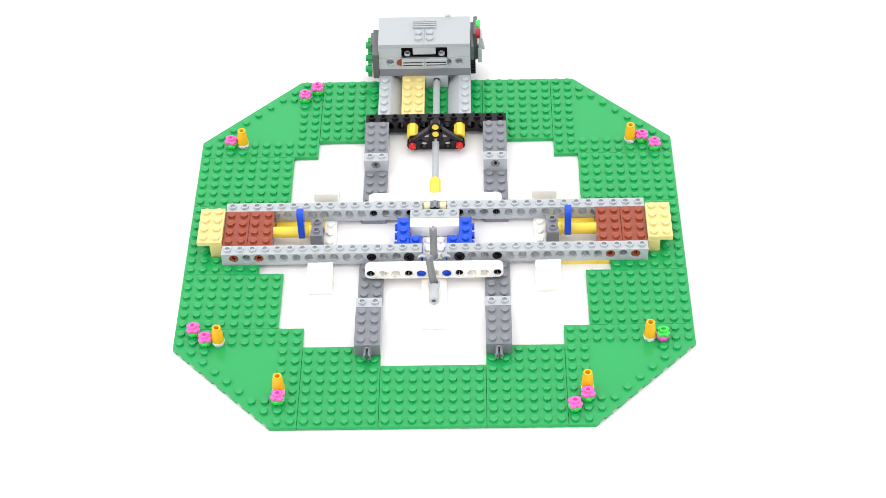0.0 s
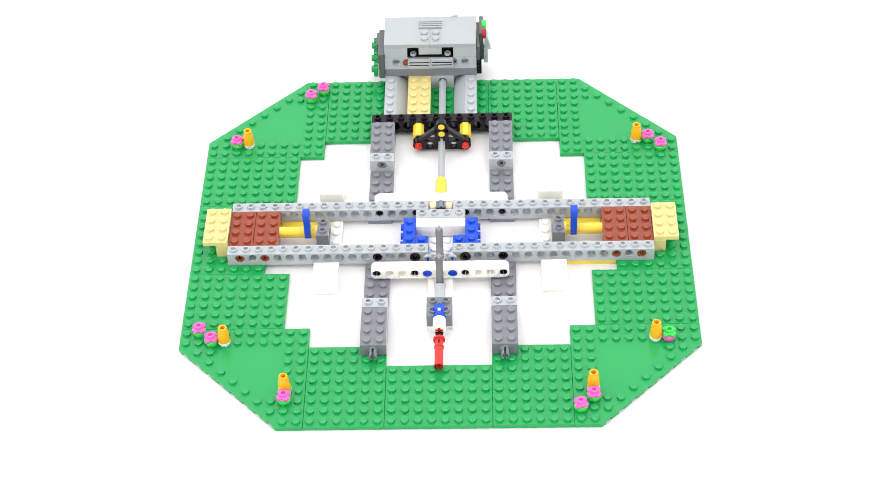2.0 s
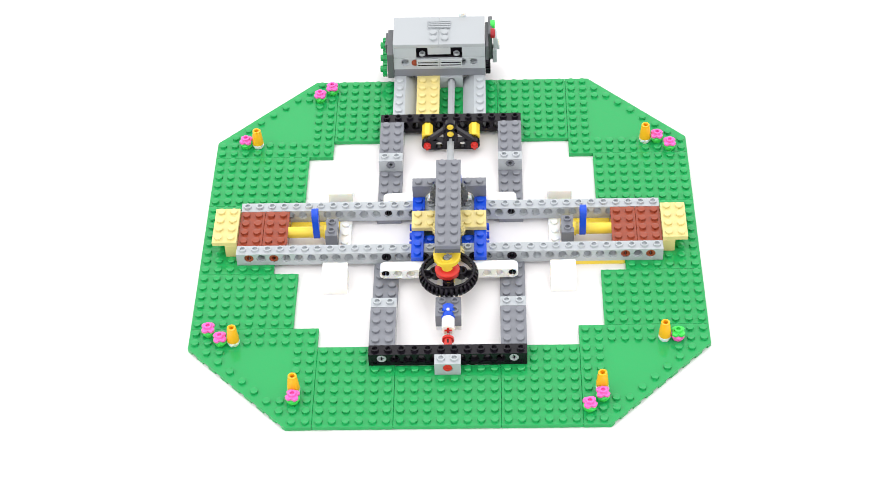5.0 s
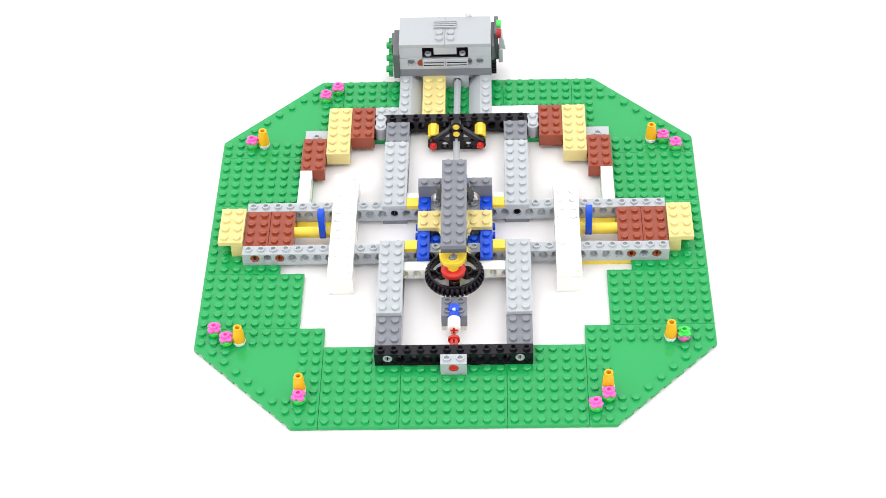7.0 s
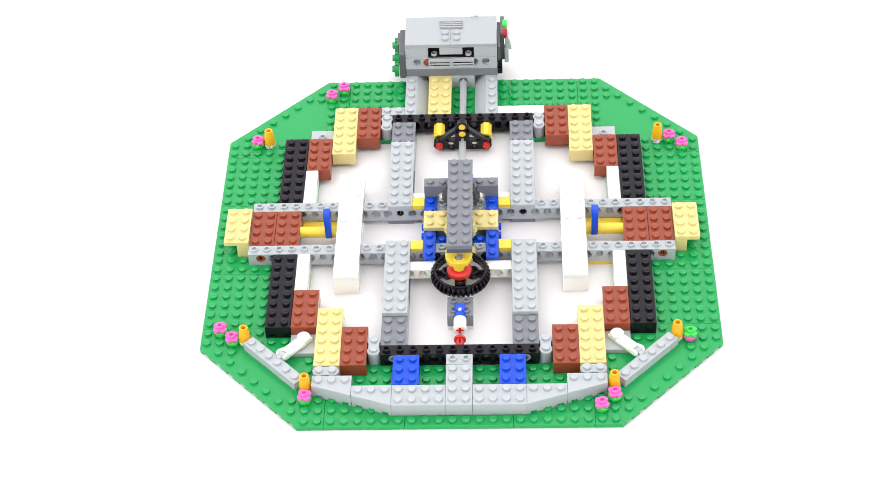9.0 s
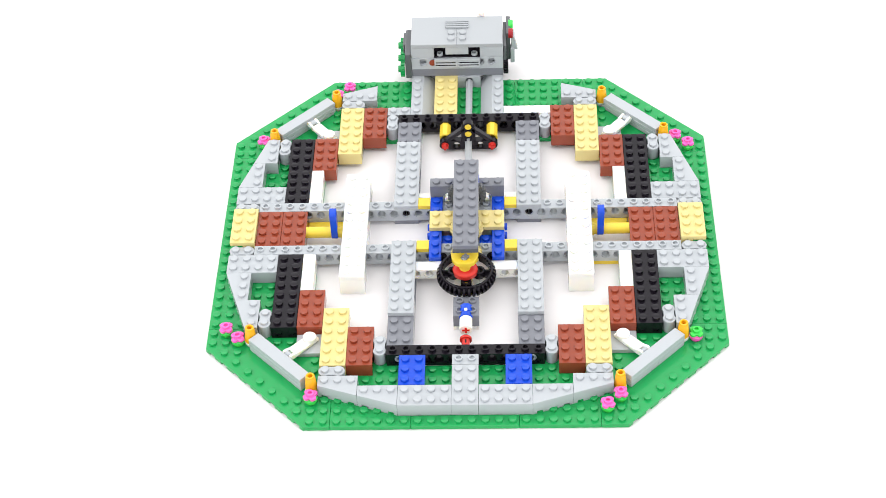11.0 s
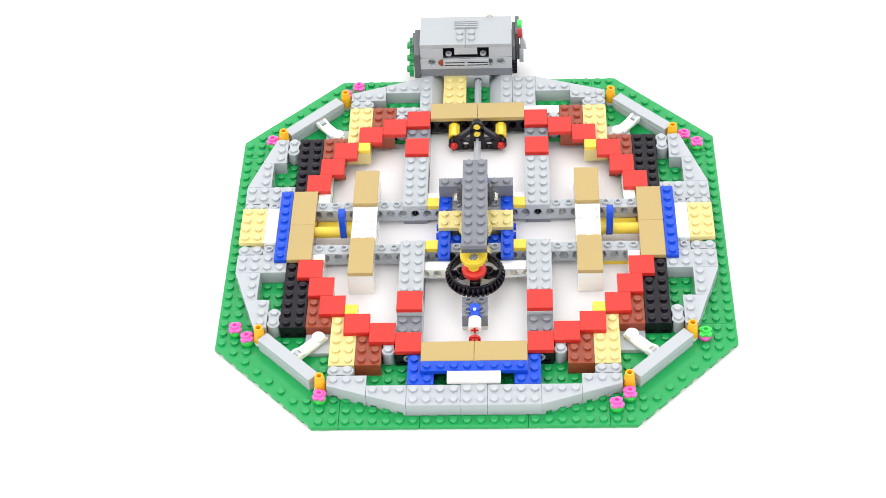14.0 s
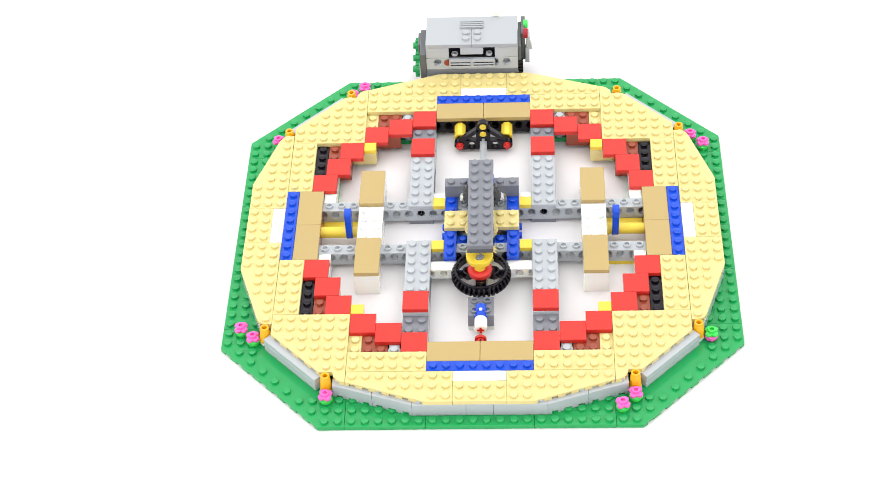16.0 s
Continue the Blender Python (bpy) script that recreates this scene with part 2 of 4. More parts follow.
# ---- base plates ----
for sx in (-1, 1):
    for sy in (-1, 1):
        # corner plate: ten by ten, cut off at 45 degrees, bare in the middle
        rows = {(i, j) for i in range(10) for j in range(10) if i >= j - 1 and not (j < 2 or i > 7 or i == j - 1 or (i, j) in ((2, 2), (7, 7)))}
        bare = {((-20 + i + 0.5) * sx, (-10 - j - 0.5) * sy) for i, j in rows}
        piece("corner_plate", mirrored([(-20, -10), (-20, -12), (-12, -20), (-10, -20), (-10, -10)], sx, sy), 0, PL, GREEN,
              "green corner base plate with a bare middle, on white paper", skip=bare, category="base plate", group="green base plates")
        piece("base_plate", r4(min(-10 * sx, -4 * sx), min(-20 * sy, -12 * sy), max(-10 * sx, -4 * sx), max(-20 * sy, -12 * sy)), 0, PL, GREEN,
              "green studded base plate lying flat on white paper", category="base plate", group="green base plates")
        piece("base_plate", r4(min(-20 * sx, -12 * sx), min(-10 * sy, -4 * sy), max(-20 * sx, -12 * sx), max(-10 * sy, -4 * sy)), 0, PL, GREEN,
              "green studded base plate lying flat on white paper", category="base plate", group="green base plates")
for s in (-1, 1):
    piece("base_plate", r4(-4, min(-20 * s, -14 * s), 4, max(-20 * s, -14 * s)), 0, PL, GREEN,
          "green studded base plate lying flat on white paper", category="base plate", group="green base plates")
    piece("base_plate", r4(min(-20 * s, -14 * s), -4, max(-20 * s, -14 * s), 4), 0, PL, GREEN,
          "green studded base plate lying flat on white paper", category="base plate", group="green base plates")

HZ = L0 + 0.0058      # height of the holes

# ---- frame of the model ----
for sx in (-1, 1):
    for sy in (-1, 1):
        x0 = -17 if sx < 0 else 1
        technic(x0, 2 if sy > 0 else -3, x0 + 16, LGREY, label="long light grey beam with round holes and hollow studs")
        # legs
        lx = -6 if sx < 0 else 4
        plate(lx, 2 * sy, lx + 2, 12 * sy, 0, DGREY, on="lying on the white paper")
        brick(lx, 9 * sy, lx + 2, 13 * sy, DGREY)
        technic(lx, 8 if sy > 0 else -9, lx + 2, LGREY, label="light grey brick with a round hole, in the leg")
    # side mechanism
    brick(min(17 * sx, 15 * sx), -2, max(17 * sx, 15 * sx), 2, BROWN)
    brick(min(15 * sx, 13 * sx), -2, max(15 * sx, 13 * sx), 2, BROWN)
    plate(min(17 * sx, 19 * sx), -2, max(17 * sx, 19 * sx), 2, L1, TAN, on="over a narrower tan brick")
    brick(min(17 * sx, 18 * sx), -2, max(17 * sx, 18 * sx), 2, TAN, studs=None)
    # white feet that carry the white plates
    for sy in (-1, 1):
        brick(min(10 * sx, 8 * sx), 4 * sy, max(10 * sx, 8 * sx), 6 * sy, WHITE, z0=0, z1=L1, on="standing on the white paper", studs=None)
    plate(min(9 * sx, 8 * sx), -1, max(9 * sx, 8 * sx), 2, 0, WHITE, on="lying on the white paper")
    cxs = 9.5 * sx
    ob = technic(cxs - 1, -0.45, cxs + 1, DGREY, z0=PL, label="dark grey brick with a round hole, on edge", turn=True)
    bm = bmesh.new()
    tube(bm, 0.0024, 0.0037, 0, 0.026, 20, ALONG_X)
    tube(bm, 0.0024, 0.0046, *((-0.0002, 0.002) if sx > 0 else (0.0242, 0.0262)), 20, ALONG_X)
    simple("axle_sleeve", bm, YELLOW, (-13.2 if sx < 0 else 9.95, 0.0, HZ), "smooth yellow sleeve lying between the two beams", "sleeve", "yellow sleeves")
    plate(min(13 * sx, 9 * sx), 1, max(13 * sx, 9 * sx), 2, 0, YELLOW, on="between the beams", studs=None)
    bm = bmesh.new()
    low = [(0.0037 * math.cos(math.pi + math.pi * k / 8), 0.0037 * math.sin(math.pi + math.pi * k / 8)) for k in range(9)]
    prism(bm, low + [(0.0037, 0.0134), (-0.0037, 0.0134)], -0.0021, 0.0021, 0.0003, pose(0, 0, 0, 90, 0, 90))
    lever = simple("lever", bm, BLUE, (10.7 * sx, -0.15, 0.0094), "upright flat blue lever on the yellow sleeve", "lever", "blue levers")
    bm = bmesh.new()
    high = [(0.0038 * math.cos(math.pi * k / 8), 0.0165 + 0.0038 * math.sin(math.pi * k / 8)) for k in range(9)]
    prism(bm, high + [(-0.0038, 0.0136), (0.0038, 0.0136)], -0.0022, 0.0022, 0.0004, pose(0, 0, 0, 90, 0, 90))
    part("tip", bm, BLUE, lever, "rounded blue tip")
plate(9, -3, 14, -2, 0, YELLOW, on="under the grey beam", studs=None)


def round_bar(bm, n, r, d, rim=0.0031, hole=0.00245, deep=0.0008):
    """A bar along x with n holes a stud apart through it in y, and half-round ends; its middle line lies at z = 0."""
    k, xs = 16, [(-(n - 1) / 2 + i) * U for i in range(n)]
    for side in (-1, 1):
        y, yi = side * d, side * (d - deep)
        for i, hx in enumerate(xs):
            rows = [[], [], [], []]
            for j in range(k):
                w = 2 * math.pi * j / k
                cx, cz = math.cos(w), math.sin(w)
                out = (i == 0 and cx < -1e-6) or (i == n - 1 and cx > 1e-6)
                if out:
                    ox, oz = hx + r * cx, r * cz
                elif abs(cx) < 1e-6:
                    ox, oz = hx, r * cz
                elif j % 4 == 2:
                    ox, oz = hx + math.copysign(U / 2, cx), math.copysign(r, cz)
                elif abs(cx) > abs(cz):
                    ox, oz = hx + math.copysign(U / 2, cx), r * cz * 0.85
                else:
                    ox, oz = hx + U / 2 * cx * 0.85, math.copysign(r, cz)
                for row, p in zip(rows, ((ox, y, oz), (hx + rim * cx, y, rim * cz), (hx + rim * cx, yi, rim * cz), (hx + hole * cx, yi, hole * cz))):
                    row.append(bm.verts.new(p))
            for j in range(k):
                q = (j + 1) % k
                for u, v in zip(rows, rows[1:]):
                    bm.faces.new((u[j], u[q], v[q], v[j]))
    for hx in xs:
        loops(bm, [[(hx + hole * math.cos(2 * math.pi * j / k), q * (d - deep), hole * math.sin(2 * math.pi * j / k)) for j in range(k)] for q in (-1, 1)], caps=False)
    arc = [(xs[-1] + r * math.sin(math.pi * j / 8), -r * math.cos(math.pi * j / 8)) for j in range(9)]
    arc += [(xs[0] - r * math.sin(math.pi * j / 8), r * math.cos(math.pi * j / 8)) for j in range(9)]
    loops(bm, [[(x, q * d, z) for x, z in arc] for q in (-1, 1)], caps=False)
    return xs


def split_pin(bm, r0, r1, front, back, gap=14):
    """The hollow end of a slotted pin that looks along -y: two half rings with a slit above and below, and a closed bore."""
    for turn in (0, 180):
        arc = [radians(turn - 90 + gap + (180 - 2 * gap) * i / 9) for i in range(10)]
        ring = [(r1 * math.cos(w), r1 * math.sin(w)) for w in arc] + [(r0 * math.cos(w), r0 * math.sin(w)) for w in reversed(arc)]
        prism(bm, ring, back, front, 0.00008, ALONG_Y)
    lathe(bm, [(r1 - 0.0001, back - 0.0012), (r1 - 0.0001, back)], 18, ALONG_Y)


def liftarm(loc, n, mat, label, pins):
    """A flat bar with round holes; pins: (hole, material) plugs in it."""
    r = 0.0038
    bm = bmesh.new()
    holes = round_bar(bm, n, r, 0.0038)
    ob = simple("lift_arm", bm, mat, (loc[0], loc[1], loc[2] + r), label, "lift arm", "white lift arms")
    for i, pm in pins:
        b2 = bmesh.new()
        if pm == BLUE:
            tube(b2, 0.0020, 0.0030, -0.0012, -0.0003, 18, ALONG_Y)
            lathe(b2, [(0.0022, -0.0022), (0.0022, -0.0012)], 18, ALONG_Y)
        else:
            split_pin(b2, 0.0014, 0.0025, -0.0009, -0.0042)
        part("pin", b2, pm, ob, "%s connector pin" % NAMES[pm], Matrix.Translation((holes[i], -0.0036, 0)))
    return ob


ARM = [(0, BLACK), (3, BLACK), (4, BLUE), (6, BLUE), (7, BLACK), (10, BLACK)]
liftarm((0, -4.5, L1 - 0.0076), 11, WHITE, "long white lift arm with black and blue pins", ARM)
liftarm((0, 3.5, L1 - 0.0076), 11, WHITE, "long white lift arm behind the rear beam", [])


def plug(loc, mat, label="black pin plugged in a beam hole", t=None, name="pin", collar=0.0029, out=0.0001):
    """A slotted pin in a hole of a beam; its collar stands out by the given length."""
    bm = bmesh.new()
    tube(bm, 0.0019, collar, -0.0008, out, 20, ALONG_Y)
    split_pin(bm, 0.0013, 0.0023, out - 0.0001, -0.0048)
    return simple(name, bm, mat, loc, label, "pin", "connector pins", t)


for x in (-5, 5, -2, 2):
    plug((x, 2.13, HZ), BLACK)
    plug((x, -2.99, HZ), BLACK, collar=0.0034 if abs(x) == 2 else 0.0031, out=0.0012 if abs(x) == 2 else 0.0004)
for x in (-16, -14, 14, 16):
    plug((x, -2.95, HZ), BROWN, "reddish brown pin plugged in a beam hole")
for x in (-5, 5):
    plug((x, 8.02, HZ), DGREY, "dark grey pin plugged in a leg brick")
    # pins that stick out of the front legs
    bm = bmesh.new()
    tube(bm, 0.0015, 0.0029, 0, 0.0012, 18, ALONG_Y)
    for side in (-1, 1):
        arc = [(radians(18 + 16 * i) if side > 0 else radians(198 + 16 * i)) - math.pi / 2 for i in range(10)]
        for r0, r1, y0, y1 in ((0.0015, 0.0024, 0.0010, 0.0066), (0.0015, 0.0027, 0.0060, 0.0068)):
            ring = [(r1 * math.cos(w), r1 * math.sin(w)) for w in arc] + [(r0 * math.cos(w), r0 * math.sin(w)) for w in reversed(arc)]
            prism(bm, ring, y0, y1, 0.00008, ALONG_Y)
    simple("leg_pin", bm, DGREY, (x, -13, HZ), "dark grey slotted pin sticking out of the leg", "pin", "leg pins")

# rear black beam with its triangle
technic(-6, 13, 6, BLACK, label="black beam with round holes across the rear")
bm = bmesh.new()
M = pose(0, 0, 0, 90, 0, 0)
round_bar(bm, 5, 0.0038, 0.0021, deep=0.0004)
for (ax, az), (bx, bz) in (((-2, 0.3), (0, 1.95)), ((2, 0.3), (0, 1.95)), ((-0.42, 0.3), (-0.42, 1.9)), ((0.42, 0.3), (0.42, 1.9))):
    d = Vector((bx - ax, bz - az))
    rot = Matrix.Rotation(math.atan2(d.y, d.x), 2)
    wid = 0.18
    pts = [(rot @ Vector(p) + Vector((ax, az))) * U for p in ((0, -wid), (d.length, -wid), (d.length, wid), (0, wid))]
    prism(bm, [tuple(p) for p in pts], -0.0020, 0.0020, 0.0003, M)
for hz in (1.22, 2.0):
    tube(bm, 0.0024, 0.0038, -0.0022, 0.0022, 18, M @ Matrix.Translation((0, hz * U, 0)))
tri_ob = simple("triangle_arm", bm, BLACK, (0, 11.1, 0.0062), "black triangular arm hung on two yellow sleeves", "lift arm")
for hx, hz in ((0, 1.22), (0, 2.0)):
    bm = bmesh.new()
    lathe(bm, [(0.0023, -0.002), (0.0023, 0.0022), (0.0019, 0.0026)], 16, ALONG_Y)
    part("pin", bm, YELLOW, tri_ob, "yellow round pin", Matrix.Translation((hx * U, 0, hz * U)))
for x in (-2, 2):
    bm = bmesh.new()
    tube(bm, 0.0024, 0.0040, -0.0125, 0.0, 8, ALONG_Y @ pose(0, 0, 0, 0, 0, 22.5))
    sl = simple("axle_sleeve", bm, YELLOW, (x, 11.45, 0.0082), "yellow sleeve between black beam and triangle", "sleeve", "yellow sleeves")
    bm = bmesh.new()
    prism(bm, cross(0.0023, 0.0009), 0, 0.0088, 0.0003, ALONG_Y)
    lathe(bm, [(0.0025, 0.0052), (0.0025, 0.0062), (0.0021, 0.0067)], 16, ALONG_Y)
    simple("axle", bm, RED, (x, 11.6, 0.0062), "short red axle end in the black triangle", "axle", "red axles")

# long axle from the motor to the middle
axle((0, 19.0, HZ), 0.120, ALONG_Y, MGREY, "long light grey cross axle leading from the motor")
bm = bmesh.new()
tube(bm, 0.0022, 0.0037, 0, 0.0145, 18, ALONG_Y)
tube(bm, 0.0022, 0.0033, -0.0012, 0.001, 18, ALONG_Y)
simple("axle_joiner", bm, YELLOW, (0, 5.9, HZ), "yellow joiner on the long grey axle", "sleeve")

# ---- middle of the model ----
brick(-2, 1, 2, 2, WHITE, z0=0, z1=BR, on="standing on the white paper", studs=None)
plate(-2, 1, 2, 2, BR, LGREY, on="on a white brick", studs="hollow")
brick(-2, 0, 2, 1, WHITE, z0=PL, z1=L1 - 0.0002, on="before the white brick", studs=None)
for s in (-1, 1):
    brick(min(3 * s, 2 * s), -2, max(3 * s, 2 * s), 1, BLUE, z0=0, z1=L1, on="standing on the white paper")
    brick(min(1 * s, 2 * s), -2, max(1 * s, 2 * s), -1, BLUE, z0=0, z1=L1 - 0.0005, on="standing on the white paper")
    for k in range(3):
        bm = bmesh.new()
        lathe(bm, [(0.0024, 0), (0.0024, 0.0014), (0.0021, 0.0017)], 14, ALONG_X if s > 0 else pose(0, 0, 0, 0, -90, 0))
        simple("stud_peg", bm, BLUE, (3 * s, -1.5 + k, 0.0078), "blue peg on the side of a blue brick", "peg", "blue pegs")
plate(-1, -2, 1, 0, 0, WHITE, on="lying on the white paper")

# bearing before the gap between the beam ends: a round sleeve with an arched ear on each side
bm = bmesh.new()
tube(bm, 0.0024, 0.0038, 0.0, 0.0076, 22, Matrix.Translation((0, 0.0004, 0)))
box(bm, -0.0046, -0.0004, 0.0, 0.0046, 0.0016, 0.0044, 0.0003)
for s in (-1, 1):
    arch_out = [(s * 0.0077 + 0.0031 * math.cos(math.pi * i / 10), 0.0062 + 0.0031 * math.sin(math.pi * i / 10)) for i in range(11)]
    arch_in = [(s * 0.0077 + 0.0022 * math.cos(math.pi * i / 10), 0.0062 + 0.0022 * math.sin(math.pi * i / 10)) for i in range(11)]
    base = [(s * 0.0077 - 0.0031, 0.0), (s * 0.0077 + 0.0031, 0.0)]
    prism(bm, arch_out + base, -0.0008, 0.0006, 0.0002, ALONG_Y)
    prism(bm, arch_out + [(s * 0.0077 - 0.0031, 0.0), (s * 0.0077 - 0.0022, 0.0)] + list(reversed(arch_in)) + [(s * 0.0077 + 0.0022, 0.0), (s * 0.0077 + 0.0031, 0.0)], 0.0005, 0.0014, 0.0001, ALONG_Y)
bearing = simple("axle_bearing", bm, LGREY, (0, -3.3, 0.0034), "light grey bearing with two arched ears between the beam ends", "bearing")
for s in (-1, 1):
    bm = bmesh.new()
    box(bm, -0.0006, -0.0012, 0, 0.0006, -0.0002, 0.0030, 0.0002)
    part("blue_tip", bm, BLUE, bearing, "blue tip in the ear", Matrix.Translation((0.0078 * s, 0, 0.0050)))
plate(-1, -10, 1, -4, 0, WHITE, on="lying on the white paper", studs=None)
bm = bmesh.new()
tube(bm, 0.0024, 0.0036, -0.0026, 0.0014, 22)
tube(bm, 0.0014, 0.0031, 0.0026, 0.0158, 20, ALONG_Y)
simple("axle_bearing", bm, LGREY, (0, -5.7, 0.0031 + PL), "light grey elbow bearing for the upright axle", "bearing")
axle((0, -3.4, 0.0036), 0.0331, Matrix(), AXLE, "upright grey cross axle behind the front beam", name="axle")
gear_axle = axle((0, -5.7, 0.004), 0.0266, Matrix(), AXLE, "upright grey cross axle before the front beam", name="axle")

# gear and clutch in the middle that are seen first between the rear beams
bm = bmesh.new()
for k in range(9):
    w = 2 * math.pi * k / 9
    box(bm, -0.0008, 0.002, 0, 0.0008, 0.0046, 0.006, 0.0002, ALONG_Y @ Matrix.Rotation(w, 4, "Z"))
lathe(bm, [(0.0036, 0), (0.0036, 0.006)], 18, ALONG_Y)
simple("small_gear", bm, DGREY, (0, 3.0, HZ), "small dark grey gear between the rear beams", "gear")
for s in (-1, 1):
    bm = bmesh.new()
    tube(bm, 0.0020, 0.0034, 0, 0.0044, 18, ALONG_X)
    simple("bush", bm, CREAM, (0.36 * s + (-0.55 if s < 0 else 0), 2.75, HZ), "cream bush beside the small gear", "bush", "cream bushes")


# ---- gears ----
def toothed(bm, r, n, z0, z1, root, bevel=0.0, m=None, hole=0.0024):
    """A toothed disc or, with bevel, a double bevel one."""
    def ring(rr, fr, z):
        pts = []
        for i in range(n):
            for f, q in ((0.0, fr), (0.28, fr), (0.42, rr), (0.86, rr)):
                w = 2 * math.pi * (i + f) / n
                pts.append(Vector((q * math.cos(w), q * math.sin(w), z)))
        return [m @ p for p in pts] if m is not None else pts
    def plain(rr, z):
        pts = [Vector((rr * math.cos(2 * math.pi * i / (4 * n)), rr * math.sin(2 * math.pi * i / (4 * n)), z)) for i in range(4 * n)]
        return [m @ p for p in pts] if m is not None else pts
    mid = (z0 + z1) / 2
    q = (z1 - z0) * 0.18
    if bevel:
        rings = [plain(hole, z0), ring(r - bevel, root - bevel, z0), ring(r, root, mid - q), ring(r, root, mid + q), ring(r - bevel, root - bevel, z1), plain(hole, z1), plain(hole, z0)]
    else:
        rings = [plain(hole, z0), ring(r, root, z0), ring(r, root, z1), plain(hole, z1), plain(hole, z0)]
    loops(bm, rings, caps=False)


def big_gear(t):
    bm = bmesh.new()
    toothed(bm, 0.0187, 36, -0.0014, 0.0060, 0.0162, 0.0016, hole=0.0152)
    tube(bm, 0.0154, 0.0166, 0.0030, 0.0074, 72)
    gear = simple("crown_gear", bm, BLACK, (0, -5.72, 0.0122), "large black gear lying flat, with spokes", "gear", t=t)
    bm = bmesh.new()
    tube(bm, 0.0024, 0.0040, 0.0006, 0.0070, 20)
    part("hub", bm, BLACK, gear)
    for k in range(4):
        wide = 0.0030 if k % 2 == 0 else 0.0025
        bm = bmesh.new()
        box(bm, 0.0036, -wide, 0.0012, 0.0058, wide, 0.0034, 0.0003, pose(0, 0, 0, 0, 0, 90 * k))
        box(bm, 0.0112, -wide, 0.0012, 0.0155, wide, 0.0034, 0.0003, pose(0, 0, 0, 0, 0, 90 * k))
        box(bm, 0.0114, -0.0005, 0.0030, 0.0155, 0.0005, 0.0060, 0.0002, pose(0, 0, 0, 0, 0, 90 * k))
        part("spoke", bm, BLACK, gear, soft=False)
    for k in range(2):
        bm = bmesh.new()
        tube(bm, 0.0024, 0.0036, 0.0008, 0.0062, 18, pose(0, 0, 0, 0, 0, 180 * k) @ Matrix.Translation((0.008, 0, 0)))
        part("eyelet", bm, BLACK, gear)
    # cross holes on the other two spokes
    for k in range(2):
        bm = bmesh.new()
        at = pose(0, 0, 0, 0, 0, 90 + 180 * k) @ Matrix.Translation((0.0082, 0, 0))
        rim = cross(0.0034, 0.0021)
        bore = cross(0.0023, 0.0009)
        loops(bm, [[at @ Vector((*p, z)) for p in ring] for ring, z in ((bore, 0.0010), (rim, 0.0010), (rim, 0.0050), (bore, 0.0050), (bore, 0.0010))], caps=False)
        part("cross_eyelet", bm, BLACK, gear, soft=False)
    return gear


# ---- first pieces to be set ----
bm = bmesh.new()
prism(bm, cross(0.0024, 0.00095), 0, 0.0273, 0.0003, ALONG_Y)
front_axle = simple("axle", bm, BLACK, (0, -9.0, HZ), "black cross axle lying towards the front", "axle", "cross axles", 0.05)
ob = technic(-1, -9, 1, DGREY, 0.24, label="dark grey holed brick before the large gear")
technic(-1, -10, 1, DGREY, 0.24, label="dark grey holed brick before the large gear")
bm = bmesh.new()
tube(bm, 0.0023, 0.0041, 0, 0.0058, 24, ALONG_Y)
tube(bm, 0.0018, 0.0035, 0.0056, 0.0097, 24, ALONG_Y)
tube(bm, 0.0026, 0.0041, 0.0087, 0.0097, 24, ALONG_Y)
for k in range(4):
    box(bm, 0.0026, -0.0009, 0.0056, 0.0041, 0.0009, 0.0090, 0.0002, ALONG_Y @ pose(0, 0, 0, 0, 0, 90 * k))
ob = simple("axle_joiner", bm, BLUE, (0, -9.0, 0.0118), "blue axle joiner with a small white window", "sleeve", t=0.48, lift=(0, -0.013, -0.002))
bm = bmesh.new()
box(bm, -0.0009, -0.0066, 0.0036, 0.0009, -0.0044, 0.0044, 0.0001)
part("window", bm, WHITE, ob, "white key slot")
bm = bmesh.new()
tube(bm, 0.0007, 0.0040, 0, 0.0092, 24, ALONG_Y)
simple("axle_joiner", bm, WHITE, (0, -10.2, 0.0112), "white axle joiner behind a red axle end", "sleeve", t=0.83)
bm = bmesh.new()
prism(bm, cross(0.0023, 0.0007), 0, 0.0088, 0.0001, ALONG_Y)
simple("axle", bm, RED, (0, -10.3, 0.0112), "red cross axle end in the white joiner", "axle", "red axles", 1.25)
bm = bmesh.new()
tube(bm, 0.0016, 0.0037, 0.0, 0.0018, 20, ALONG_Y)
tube(bm, 0.0012, 0.0026, 0.001, 0.0232, 20, ALONG_Y)
tube(bm, 0.0016, 0.0029, 0.0218, 0.0232, 20, ALONG_Y)
tube(bm, 0.0016, 0.0030, 0.0065, 0.0080, 20, ALONG_Y)
ob = simple("axle_pin", bm, RED, (0, -11.95, HZ), "red slotted pin held in the front beam", "pin", t=1.66)
# a black strip laid on top paints the dark of the slot
bm = bmesh.new()
box(bm, -0.0005, -0.0058, 0.0020, 0.0005, -0.0026, 0.00272, 0.0001)
part("slot", bm, BLACK, ob, "black strip standing in for the slot's shade", soft=False)
technic(-6, -14, 6, BLACK, 2.02, label="black beam with round holes across the front")
technic(-1, -15, 1, LGREY, 2.17, label="light grey holed brick with a red pin")
bm = bmesh.new()
tube(bm, 0.0012, 0.0027, -0.0004, 0.0002, 18, ALONG_Y)
lathe(bm, [(0.0022, -0.0012), (0.0022, -0.0002), (0.0019, 0.0)], 16, ALONG_Y)
simple("pin", bm, RED, (0, -14.98, HZ), "red pin end in the light grey brick", "pin", "connector pins", 2.17)
